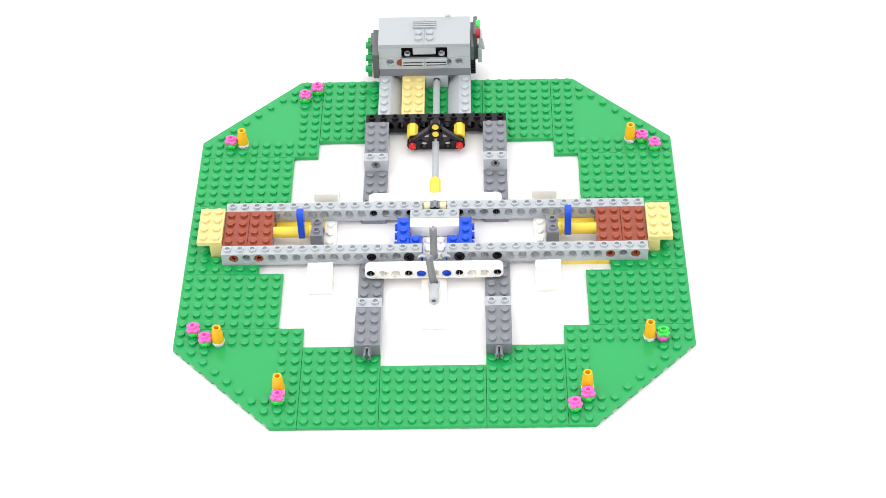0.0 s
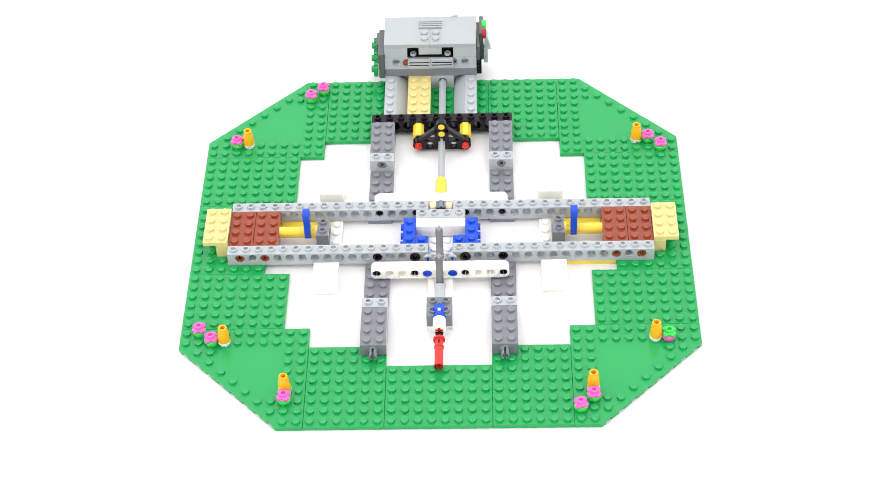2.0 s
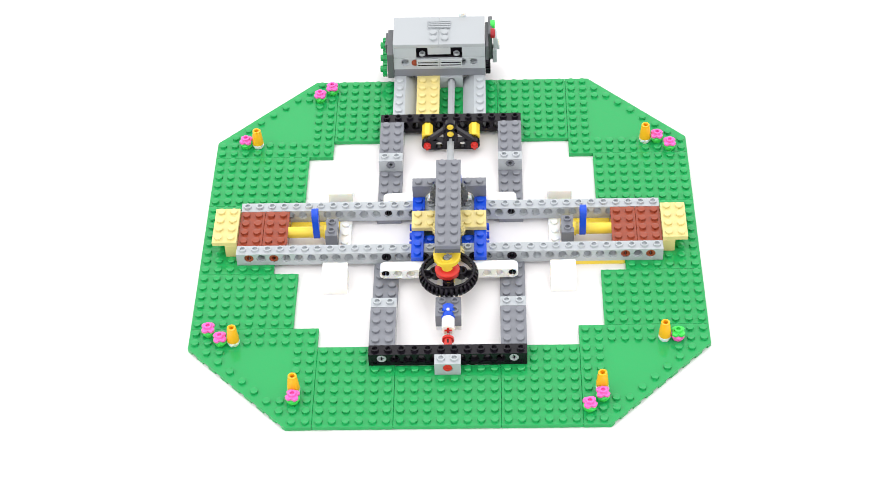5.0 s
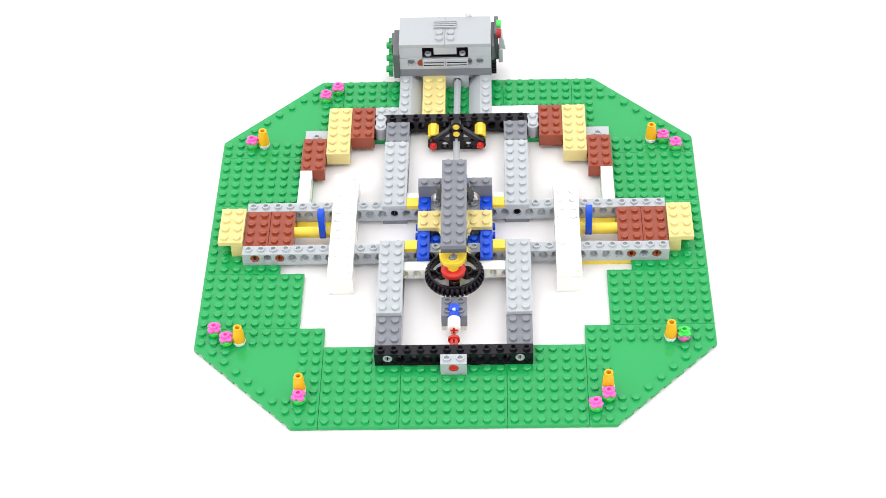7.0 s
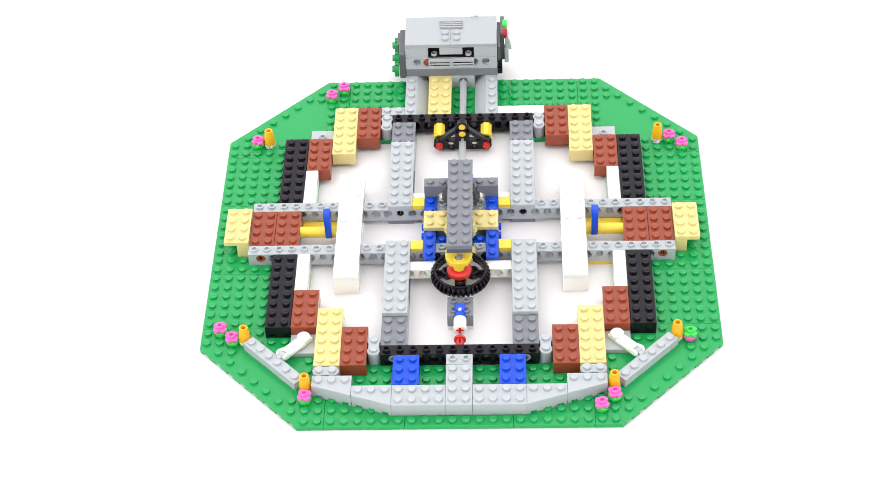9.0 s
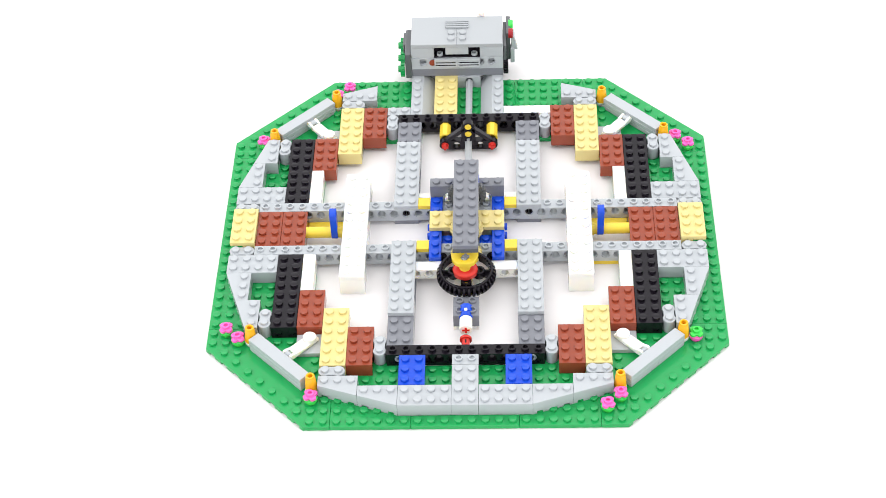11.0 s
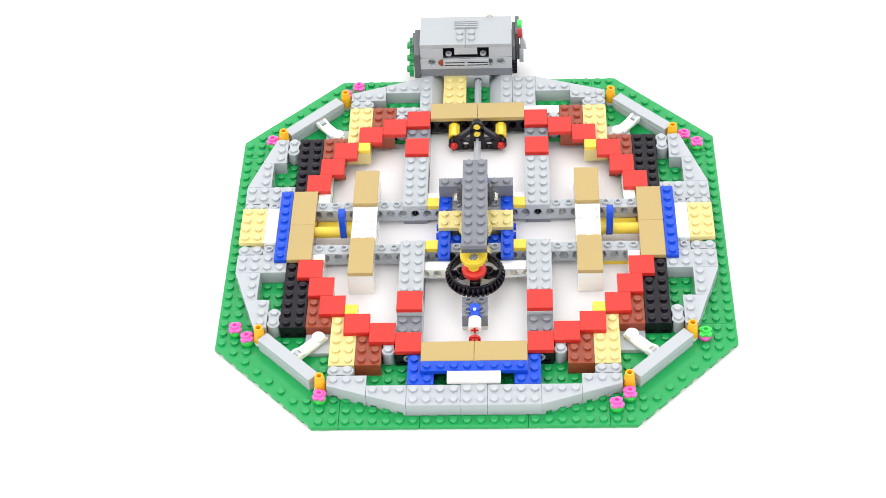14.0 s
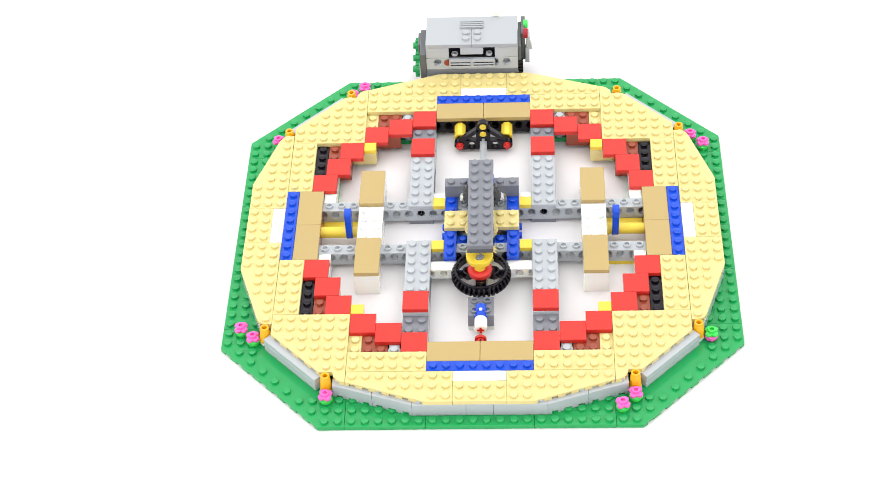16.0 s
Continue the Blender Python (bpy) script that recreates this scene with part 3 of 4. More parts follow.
for s in (-1, 1):
    plug((5 * s, -13.98, HZ), MGREY, "grey slotted pin end in the black beam", 2.02)
    plate(min(2 * s, 3 * s), -4, max(2 * s, 3 * s), 4, L1, BLUE, 2.24, on="across both grey beams")
plate(-1, 0, 1, 2, L1, DGREY, 2.34, on="in the middle of the model")
for s in (-1, 1):
    plate(min(1 * s, 2 * s), 0, max(1 * s, 2 * s), 1, L1, WHITE, 2.34, on="beside the grey plate")

bm = bmesh.new()
toothed(bm, 0.0100, 20, 0, 0.0038, 0.0086, 0.0012)
tube(bm, 0.0023, 0.0084, 0.0034, 0.0044, 40)
sliding_gear = simple("crown_gear", bm, TAN, (0, -3.4, 0.0129), "tan crown gear lying flat on an axle", "gear", "tan gears", 2.45)
bm = bmesh.new()
tube(bm, 0.0022, 0.0038, 0, 0.0045, 18)
sliding_bush = simple("bush", bm, YELLOW, (0, -5.7, 0.0079), "yellow bush under the large black gear", "bush", t=2.53)
big_gear(3.05)
bm = bmesh.new()
toothed(bm, 0.0066, 12, 0, 0.0074, 0.0052, 0.0016)
tube(bm, 0.0023, 0.0042, -0.0005, 0.0080, 18)
simple("pinion", bm, BLACK, (0, -3.4, 0.0188), "small black pinion on an upright axle", "gear", t=3.12)
plate(-3, -1, 3, 1, L2, TAN, 3.5, on="across the blue plates")
bm = bmesh.new()
arc = [(1.8 * U * math.cos(math.pi * k / 14), 0.0012 + 0.0056 * math.sin(math.pi * k / 14)) for k in range(15)]
prism(bm, arc + [(-1.8 * U, 0), (1.8 * U, 0)], -0.0019, 0.0019, 0.0003, ALONG_Y)
simple("curved_brick", bm, WHITE, (0, 2.75, L2), "white curved brick under the dark arch", "toy brick", t=3.58)
bm = bmesh.new()
k = 12
out = [(3 * U, 0), (3 * U, BR), (-3 * U, BR), (-3 * U, 0), (-2 * U, 0)] + [(-2 * U * math.cos(math.pi * i / k), 0.0062 * math.sin(math.pi * i / k)) for i in range(1, k)] + [(2 * U, 0)]
half = len(out)
front = [bm.verts.new((x, -0.0039, z)) for x, z in out]
back = [bm.verts.new((x, 0.0039, z)) for x, z in out]
bm.faces.new(front), bm.faces.new(list(reversed(back)))
for i in range(half):
    bm.faces.new((front[i - 1], back[i - 1], back[i], front[i]))
bmesh.ops.triangulate(bm, faces=[f for f in bm.faces if len(f.verts) > 4])
arch = simple("arch_brick", bm, DGREY, (0, 3.5, L2), "dark grey arch brick standing on the blue plates", "toy brick", t=3.6)
add_studs(arch, [((-2.5 + i) * U, 0, BR) for i in range(6)], DGREY)
plate(-1, 3, 1, 4, L2 + BR, BLUE, 3.66, on="on the dark grey arch")
bm = bmesh.new()
toothed(bm, 0.0124, 24, 0, 0.0040, 0.0106, 0.0, pose(0, 0, 0, 90, 0, 0), hole=0.0092)
spur = simple("spur_gear", bm, SLATE, (0, 2.48, L3 + 0.0048), "dark slate grey spur gear standing upright before the arch", "gear", t=3.84)
bm = bmesh.new()
tube(bm, 0.0022, 0.0042, -0.0004, 0.0044, 20, ALONG_Y)
part("hub", bm, SLATE, spur)
bm = bmesh.new()
tube(bm, 0.0040, 0.0094, 0.0004, 0.0014, 24, ALONG_Y)
part("web", bm, SLATE, spur)
for k in range(4):
    bm = bmesh.new()
    tube(bm, 0.0016, 0.0029, 0.0012, 0.0038, 16, ALONG_Y @ pose(0, 0, 0, 0, 0, 90 * k) @ Matrix.Translation((0.0066, 0, 0)))
    part("eyelet", bm, SLATE, spur)
technic(-1, 1, 1, LGREY, 3.86, z0=L3, label="light grey holed brick before the dark gear")
axle((0, 2.9, L3 + 0.0058), 0.034, ALONG_Y, MGREY, "grey cross axle with a reddish brown bush", 3.88)
bm = bmesh.new()
tube(bm, 0.0022, 0.0034, 0, 0.0070, 18, ALONG_Y)
simple("bush", bm, BROWN, (0, 0.25, L3 + 0.0058), "reddish brown bush on the grey axle", "bush", t=3.96)
bm = bmesh.new()
toothed(bm, 0.0105, 20, 0, 0.0062, 0.0088, 0.0018, ALONG_Y)
simple("crown_gear", bm, TAN, (0, -0.9, L2 + 0.0040), "tan crown gear standing upright under the plate", "gear", "tan gears", 4.4)
technic(-1, -2, 1, LGREY, 4.25, z0=L3, label="light grey holed brick under the long plate")

# ---- pieces set in the next stretch ----
technic(-1, 1, 1, LGREY, 4.5, z0=L3 + BR, label="light grey holed brick under the long plate")
technic(-1, -2, 1, LGREY, 4.55, z0=L3 + BR, label="light grey holed brick under the long plate")
plate(-1, -6, 1, 4, L3 + 2 * BR, DGREY, 4.7, on="over the gears in the middle")
# slate instead of dark grey: the shade under the long plate, as colour
plate(-1, -6, 1, -5, L3 + 2 * BR - PL, SLATE, 4.7, on="shade-dark under a longer plate", studs=None)
bm = bmesh.new()
tube(bm, 0.0026, 0.0078, 0, 0.0030, 26)
lathe(bm, [(0.0072, 0.003), (0.0052, 0.0042)], 26)
simple("round_plate", bm, RED, (-0.08, -5.72, 0.0166), "red round plate on the gear's axle", "toy plate", t=4.9)
bm = bmesh.new()
prism(bm, [(0.0086, 0.0052), (-0.0086, 0.0052), (-0.0080, 0.0004), (-0.0058, -0.0034), (-0.0032, -0.0050), (0.0032, -0.0050), (0.0058, -0.0034), (0.0080, 0.0004)], 0, 0.0032, 0.0003)
tube(bm, 0.0024, 0.0036, 0.0028, 0.0040, 20)
tube(bm, 0.0024, 0.0035, -0.0068, 0.0004, 22)
cap = simple("toy_plate", bm, YELLOW, (-0.09, -5.78, 0.0258), "yellow cap plate on top of the gear's axle", "toy plate", t=5.0)
# solid dark disc: the shade down the hole, put into colour
bm = bmesh.new()
lathe(bm, [(0.0023, 0.002), (0.0023, 0.0033)], 18)
part("bore", bm, DGREY, cap, "dark grey disc standing in for the bore's shade")
bm = bmesh.new()
prism(bm, cross(0.0019, 0.0008), 0.002, 0.0036, 0.0002)
part("axle_tip", bm, LGREY, cap, "light grey axle tip")
for s in (-1, 1):
    for sy in (-1, 1):
        tile(3 * s, 2 * sy, 4 * s, 3 * sy, L1, YELLOW, 5.2 if sy < 0 else 5.3, on="on a grey beam")
        lx = min(6 * s, 4 * s)
        plate(lx, 2 * sy, lx + 2, 10 * sy, L1, LGREY, 5.95 if sy < 0 else 6.34, on="from leg to beam")
    plate(min(10 * s, 8 * s), -6, max(10 * s, 8 * s), 6, L1, WHITE, 5.6, on="across both grey beams")


def twin_round(x, y, turn, mat, t, z1=L1, label=""):
    """Two round columns grown together, each with a stud."""
    bm = bmesh.new()
    pts = []
    for c in (0.5, -0.5):
        a0 = -125 if c > 0 else 55
        for i in range(11):
            w = radians(a0 + 25 * i)
            pts.append(((c + 0.5 * math.cos(w)) * U, 0.5 * math.sin(w) * U))
    prism(bm, pts, 0, z1 - L0, 0.0003)
    ob = new("twin_column", smooth(mesh_of("twin_column", bm, mat)))
    ob.location = (x * U, y * U, L0)
    if turn:
        ob.rotation_euler.z = radians(90)
    add_studs(ob, [(-0.5 * U, 0, z1 - L0), (0.5 * U, 0, z1 - L0)], mat)
    tagged(ob, label or "light grey column of two joined rounds with studs", "toy brick", "twin columns")
    return later(ob, t)


def hinge(sx, sy, t):
    """A white arm with a round head and two fingers that grip a grey barrel."""
    d = 0.0150
    bm = bmesh.new()
    prism(bm, [(-0.0046, -0.0034), (0.004, -0.0037), (d, -0.0037), (d, 0.0037), (0.004, 0.0037), (-0.0046, 0.0034)], 0.0004, 0.0034, 0.0005)
    ob = new("toy_connector", smooth(mesh_of("toy_connector", bm, WHITE)))
    ob.matrix_basis = pose(11.95 * sx * U, 11.85 * sy * U, 0.0064, 0, -3, math.degrees(math.atan2(1.12 * sy, sx)))
    ob.location = ob.matrix_basis.translation
    ob.rotation_euler = ob.matrix_basis.to_euler()
    bm = bmesh.new()
    lathe(bm, [(0.0039, 0.0030), (0.0041, 0.0035), (0.0041, 0.0051), (0.0037, 0.0056)], 24)
    part("round_head", bm, WHITE, ob)
    for s in (-1, 1):
        bm = bmesh.new()
        pts = [(d - 0.001, 0.0004), (d + 0.0030, 0.0004)] + [(d + 0.0030 + 0.0022 * math.sin(math.pi * i / 8), 0.0026 - 0.0022 * math.cos(math.pi * i / 8)) for i in range(1, 9)] + [(d - 0.001, 0.0036)]
        prism(bm, pts, -0.0009, 0.0009, 0.0003, Matrix.Translation((0, s * 0.0028, 0)) @ pose(0, 0, 0, 90, 0, 0))
        part("finger", bm, WHITE, ob)
    bm = bmesh.new()
    lathe(bm, [(0.0019, -0.0018), (0.0019, 0.0018)], 16, Matrix.Translation((0, 0, 0.0026)) @ pose(0, 0, 0, 90, 0, 0))
    box(bm, 0.0004, -0.0017, 0.0010, 0.0042, 0.0017, 0.0034, 0.0003)
    barrel = new("hinge_barrel", smooth(mesh_of("hinge_barrel", bm, LGREY)))
    barrel.matrix_basis = ob.matrix_basis @ Matrix.Translation((d + 0.0030, 0, 0))
    barrel.location, barrel.rotation_euler = barrel.matrix_basis.translation, barrel.matrix_basis.to_euler()
    tagged(barrel, "light grey hinge barrel on the slanted bar", "hinge", "hinge barrels")
    later(barrel, t + 0.42)
    tagged(ob, "white toy connector with round head, clipped to a slanted bar", "toy connector", "white connectors")
    return later(ob, t)


def slant_bar(sx, sy, t, t_upper, t_tile):
    """Grey plates set at 45 degrees over a cut corner: two short ones, a long one on them and the smooth tile that covers it."""
    place = pose(14.1 * sx * U, 14.0 * sy * U, L0 + 0.0002, 0, 0, -45 * sx * sy)
    for name, x, n, z, when, words in (("plate", -1.5, 3, 0, t, "short studded light grey plate set aslant across the corner"),
                                       ("plate", 1.5, 3, 0, t, "short studded light grey plate set aslant across the corner"),
                                       ("plate", 0, 6, PL, t_upper, "long studded light grey plate on the slanted short ones"),
                                       ("tile", 0, 6, 2 * PL, t_tile, "long smooth light grey tile on the slanted plates")):
        bm = bmesh.new()
        box(bm, -n / 2 * U + 0.00005, -0.5 * U, 0, n / 2 * U - 0.00005, 0.5 * U, PL - 0.00008)
        ob = new(name, mesh_of(name, bm, LGREY))
        ob.matrix_basis = place @ Matrix.Translation((x * U, 0, z))
        ob.location, ob.rotation_euler = ob.matrix_basis.translation, ob.matrix_basis.to_euler()
        if name == "plate":
            add_studs(ob, [((i - n / 2 + 0.5) * U, 0, PL - 0.00008) for i in range(n)], LGREY)
        tagged(ob, words, "toy " + name, "slanted %ss" % name)
        later(ob, when)


def cone(x, y, t=None):
    bm = bmesh.new()
    lathe(bm, [(0.0038, 0), (0.0038, 0.0014), (0.0029, 0.0092), (0.0027, 0.0096), (0.0027, 0.0108), (0.0025, 0.0110), (0.0016, 0.0110), (0.0015, 0.0106), (0.0015, 0.007)], 20)
    ob = simple("toy_cone", bm, ORANGE, (x, y, L0 + PL), "small orange cone on a white round foot", "toy cone", "orange cones")
    bm = bmesh.new()
    lathe(bm, [(0.0033, -PL), (0.0033, -0.0018), (0.0039, -0.0016), (0.0039, -0.0002), (0.0037, 0)], 20)
    part("foot", bm, WHITE, ob, "white round foot")
    return later(ob, t)


def flower(x, y, top, leaf, turn):
    """A square-set bloom of four petals with a hollow stud, on a ring of leaves."""
    bm = bmesh.new()
    pts = []
    for i in range(48):
        w = 2 * math.pi * i / 48
        r = 0.0041 + 0.00075 * math.cos(4 * w) - 0.00025 * math.cos(8 * w)
        pts.append((r * math.cos(w), r * math.sin(w)))
    prism(bm, pts, -0.0003, 0.0021, 0.0005)
    ob = simple("toy_flower", bm, top, (x, y, L0 + 0.0046), "small %s toy flower on %s leaves" % (NAMES[top], NAMES[leaf]), "toy flower", "toy flowers", rot=pose(0, 0, 0, 0, 0, turn))
    bm = bmesh.new()
    lathe(bm, [(0.0031, -0.0046), (0.0031, -0.0030), (0.0042, -0.0026), (0.0042, -0.0012), (0.0030, -0.0006), (0.0026, 0)], 20)
    part("leaves", bm, leaf, ob, "%s leaf ring" % NAMES[leaf])
    bm = bmesh.new()
    tube(bm, 0.0013, 0.0025, 0.0016, 0.0037, 18)
    part("flower_centre", bm, top, ob)
    return ob


for i, (x, y) in enumerate(((-17.5, 11.5), (-11.5, 17.5), (-10.5, 18.5), (-18.5, -10.5), (-17.5, -11.5), (-11.5, -17.5), (17.5, 11.5), (18.5, 10.5), (11.5, -17.5), (10.5, -18.5))):
    flower(x, y, PINK, BGREEN, 45 + (5 * i) % 23 - 11)
flower(17.5, -11.5, BGREEN, PINK, 45)
for x, y, t in ((-16.5, 11.5, None), (-16.5, -11.5, None), (-11.5, -16.5, None), (16.5, 11.5, None), (16.5, -11.5, None), (11.5, -16.5, None), (-11.5, 16.5, 10.75), (11.5, 16.5, 10.75)):
    cone(x, y, t)

# ring of bricks round the inside: rear, sides, front
for s in (-1, 1):
    def B(x0, y0, x1, y1, *a, **k):
        return brick(x0 * s, y0, x1 * s, y1, *a, **k)
    twin_round(6.5 * s, 13, True, LGREY, 6.38)
    B(9, 11, 7, 15, BROWN, 6.52)
    B(11, 9, 9, 15, TAN, 6.63)
    jumper = brick(13 * s, 11, 11 * s, 13, LGREY, 6.74, z1=L0 + PL, studs=None, name="plate")
    add_studs(jumper, [(0, 0, PL)], LGREY, True)
    B(13, 7, 11, 11, BROWN, 6.83)
    B(13, 3, 12, 7, WHITE, 6.92, studs=None)
    B(15, 3, 13, 11, BLACK, 7.03)
    B(15, -11, 13, -3, BLACK, 7.14)
    B(13, -7, 12, -3, WHITE, 7.25, studs=None)
    B(13, -11, 11, -7, BROWN, 7.33)
    jumper = brick(13 * s, -13, 11 * s, -11, LGREY, 7.43, z1=L0 + PL, studs=None, name="plate")
    add_studs(jumper, [(0, 0, PL)], LGREY, True)
    B(11, -15, 9, -9, TAN, 7.55)
    B(9, -15, 7, -11, BROWN, 7.64)
    twin_round(6.5 * s, -13, True, LGREY, 7.73)
    B(5, -17, 3, -14, BLUE, 7.83)
    brick(1 * s, -19, 5 * s, -17, LGREY, 8.08)
    piece("wedge_brick", mirrored([(5, -17), (5, -19), (8, -18), (8, -17)], s, 1), L0, L1, LGREY, "light grey wedge brick on the front edge", 8.17, group="wedge bricks")
    piece("wedge_brick", mirrored([(8, -16), (8, -18), (11, -17), (11, -16)], s, 1), L0, L1, LGREY, "light grey wedge brick on the front edge", 8.24, group="wedge bricks")
    twin_round(10 * s, -15.5, False, LGREY, 8.2)
    hinge(s, -1, 8.43)
    slant_bar(s, -1, 8.64, 8.96, 9.06)
    twin_round(15.5 * s, -10, True, LGREY, 9.14)
    piece("wedge_brick", mirrored([(16, -8), (18, -8), (17, -11), (16, -11)], s, 1), L0, L1, LGREY, "light grey wedge brick on the side edge", 9.24, group="wedge bricks")
    piece("wedge_brick", mirrored([(17, -5), (19, -5), (18, -8), (17, -8)], s, 1), L0, L1, LGREY, "light grey wedge brick on the side edge", 9.4, group="wedge bricks")
    B(15, -5, 19, -3, LGREY, 9.55)
    twin_round(18 * s, -2.5, False, LGREY, 9.7)
    twin_round(18 * s, 2.5, False, LGREY, 9.75)
    B(15, 3, 19, 5, LGREY, 9.85)
    piece("wedge_brick", mirrored([(17, 5), (19, 5), (18, 8), (17, 8)], s, 1), L0, L1, LGREY, "light grey wedge brick on the side edge", 10.0, group="wedge bricks")
    piece("wedge_brick", mirrored([(16, 8), (18, 8), (17, 11), (16, 11)], s, 1), L0, L1, LGREY, "light grey wedge brick on the side edge", 10.1, group="wedge bricks")
    twin_round(15.5 * s, 10, True, LGREY, 10.2)
    hinge(s, 1, 10.4)
    slant_bar(s, 1, 10.5, 10.64, 10.74)
    twin_round(10 * s, 15.5, False, LGREY, 10.85)
    piece("wedge_brick", mirrored([(8, 16), (8, 18), (11, 17), (11, 16)], s, 1), L0, L1, LGREY, "light grey wedge brick on the rear edge", 10.95, group="wedge bricks")
    piece("wedge_brick", mirrored([(5, 17), (5, 19), (8, 18), (8, 17)], s, 1), L0, L1, LGREY, "light grey wedge brick on the rear edge", 11.1, group="wedge bricks")
brick(-1, -19, 1, -15, LGREY, 7.95)
tile(3, 14, 7, 15, L1 - PL, WHITE, 6.4, on="beside the black rear beam")
brick(3, 14, 7, 15, WHITE, 6.4, z1=L1 - PL, studs=None)
plate(-7, 14, -5, 15, L1 - PL, LGREY, 6.4, on="beside the black rear beam")
brick(-7, 14, -5, 15, LGREY, 6.4, z1=L1 - PL, studs=None)
brick(3, 15, 5, 19, LGREY, 11.28)

# upper layer: tiles of the ring and tan plates
REDS = ((5, 13), (7, 12), (9, 11), (11, 9), (12, 7), (13, 5))
FRONT = (12.14, 12.24, 12.35, 12.51, 12.61, 12.71)
REAR = (13.72, 13.64, 13.56, 13.43, 13.34, 13.24)
for s in (-1, 1):
    for (x, y), a, b in zip(REDS, FRONT, REAR):
        tile((x - 1) * s, -y - 1, (x + 1) * s, -y + 1, L1, RED, a, on="on the inner ring of bricks")
        tile((x - 1) * s, y - 1, (x + 1) * s, y + 1, L1, RED, b, on="on the inner ring of bricks")
    tile(9 * s, -10, 10 * s, -9, L1, YELLOW, 12.42, on="on a tan brick")
    tile(9 * s, 9, 10 * s, 10, L1, YELLOW, 13.56, on="on a tan brick")
    tile(4 * s, 8, 6 * s, 10, L2, RED, 11.46, on="on a light grey plate")
    tile(4 * s, -10, 6 * s, -8, L2, RED, 11.71, on="on a light grey plate")
    tile(8 * s, 2, 10 * s, 6, L2, GOLD, 11.55, on="on the white plate")
    tile(8 * s, -6, 10 * s, -2, L2, GOLD, 11.6, on="on the white plate")
    tile(0, -15, 4 * s, -13, L1, GOLD, 11.85, on="at the front opening")
    tile(13 * s, 0, 15 * s, 4, L1, GOLD, 13.14, on="at the side opening")
    tile(13 * s, -4, 15 * s, 0, L1, GOLD, 13.04, on="at the side opening")
    plate(15 * s, -4, 16 * s, 4, L1, BLUE, 12.94, on="at the side opening")
    tile(16 * s, -2, 17 * s, 2, L1, WHITE, 12.86, on="at the side opening")
    tile(0, 13, 4 * s, 15, L1, GOLD, 13.95, on="at the rear opening")
    side = [(16, 2), (19, 2), (19, 5), (17.22, 10.35), (17.02, 10.72), (16.72, 10.93), (16.36, 11), (16, 11)]
    corner = [(10, 10), (16, 10), (16, 12), (12, 16), (11, 16), (10.92, 16.38), (10.71, 16.71), (10.38, 16.92), (10, 17)]
    edge = [(2, 16), (10, 16), (10, 17), (4, 19), (2, 19)]
    for sy, ts in ((1, (14.83, 14.65, 14.4, 14.92, 14.37)), (-1, (15.03, 15.33, 15.62, 15.17, 15.44))):
        for poly, t, w in ((side, ts[0], "side"), (corner, ts[1], "corner"), (edge, ts[2], "edge")):
            piece("deck_plate", mirrored(poly, s, sy), L1, L2, TAN, "tan studded deck plate covering the model's %s" % w, t, category="toy plate", group="tan deck plates")
        plate(14 * s, 4 * sy, 16 * s, 10 * sy, L1, TAN, ts[3], on="on the ring of bricks")
        plate(4 * s, 14 * sy, 10 * s, 16 * sy, L1, TAN, ts[4], on="on the ring of bricks")
plate(-2, -19, 2, -17, L1, TAN, 15.64, on="on the outer ring")
plate(-2, 17, 2, 19, L1, TAN, 14.3, on="on the outer ring")
plate(-4, -16, 4, -15, L1, BLUE, 11.82, on="at the front opening")
plate(-4, 15, 4, 16, L1, BLUE, 14.08, on="at the rear opening")
tile(-2, -17, 2, -16, L1, WHITE, 11.96, on="at the front opening")
tile(-2, 16, 2, 17, L1, WHITE, 14.16, on="at the rear opening")

# ---- motor house at the rear ----
def slope(x0, x1, y0, y1, mat, high_left):
    bm = bmesh.new()
    a, b = 0.00007, (x1 - x0) * U - 0.00007
    prof = [(a, 0), (b, 0), (b, 0.0015), (U, BR), (a, BR)]
    if not high_left:
        prof = [((x1 - x0) * U - x, z) for x, z in prof]
    prism(bm, prof, 0, (y1 - y0) * U, 0.0002, pose(0, (y1 - y0) * U, 0, 90, 0, 0))
    ob = new("slope_brick", mesh_of("slope_brick", bm, mat))
    ob.location = (x0 * U, y0 * U, L0)
    sx = 0.5 if high_left else x1 - x0 - 0.5
    add_studs(ob, [(sx * U, (i + 0.5) * U, BR) for i in range(int(y1 - y0))], mat)
    return tagged(ob, "light grey sloped brick under the motor house", "toy brick", "slope bricks")


slope(-5, -3, 14, 20, LGREY, True)
slope(1, 3, 14, 20, LGREY, False)
brick(-3, 14, -1, 20, TAN)
technic(-1, 19, 1, LGREY, label="light grey holed brick holding the long axle")

house = new("motor_house")
house.location = (-1 * U, 21.2 * U, L1)
tagged(house, "grey motor house with vents, gears and coloured buttons", "motor")
Y0, Y1 = -2 * U, 2 * U
bm = bmesh.new()
box(bm, -4 * U, Y0, 0, 4 * U, Y1, 0.0063)
part("base", bm, DGREY, house, "dark grey base", soft=False)
bm = bmesh.new()
holed_side(bm, 8 * U, 0.004, BR, [(-3 + i) * U for i in range(7)], 0.0058)
for v in bm.verts:
    v.co += Vector((0, Y0 + 0.002, 0.0064))
part("front_wall", bm, LGREY, house, "light grey front with round holes")
bm = bmesh.new()
box(bm, -4 * U, Y0 + 0.0042, 0.0064, 4 * U, Y1, 0.0160)
part("back_wall", bm, LGREY, house, soft=False)
bm = bmesh.new()
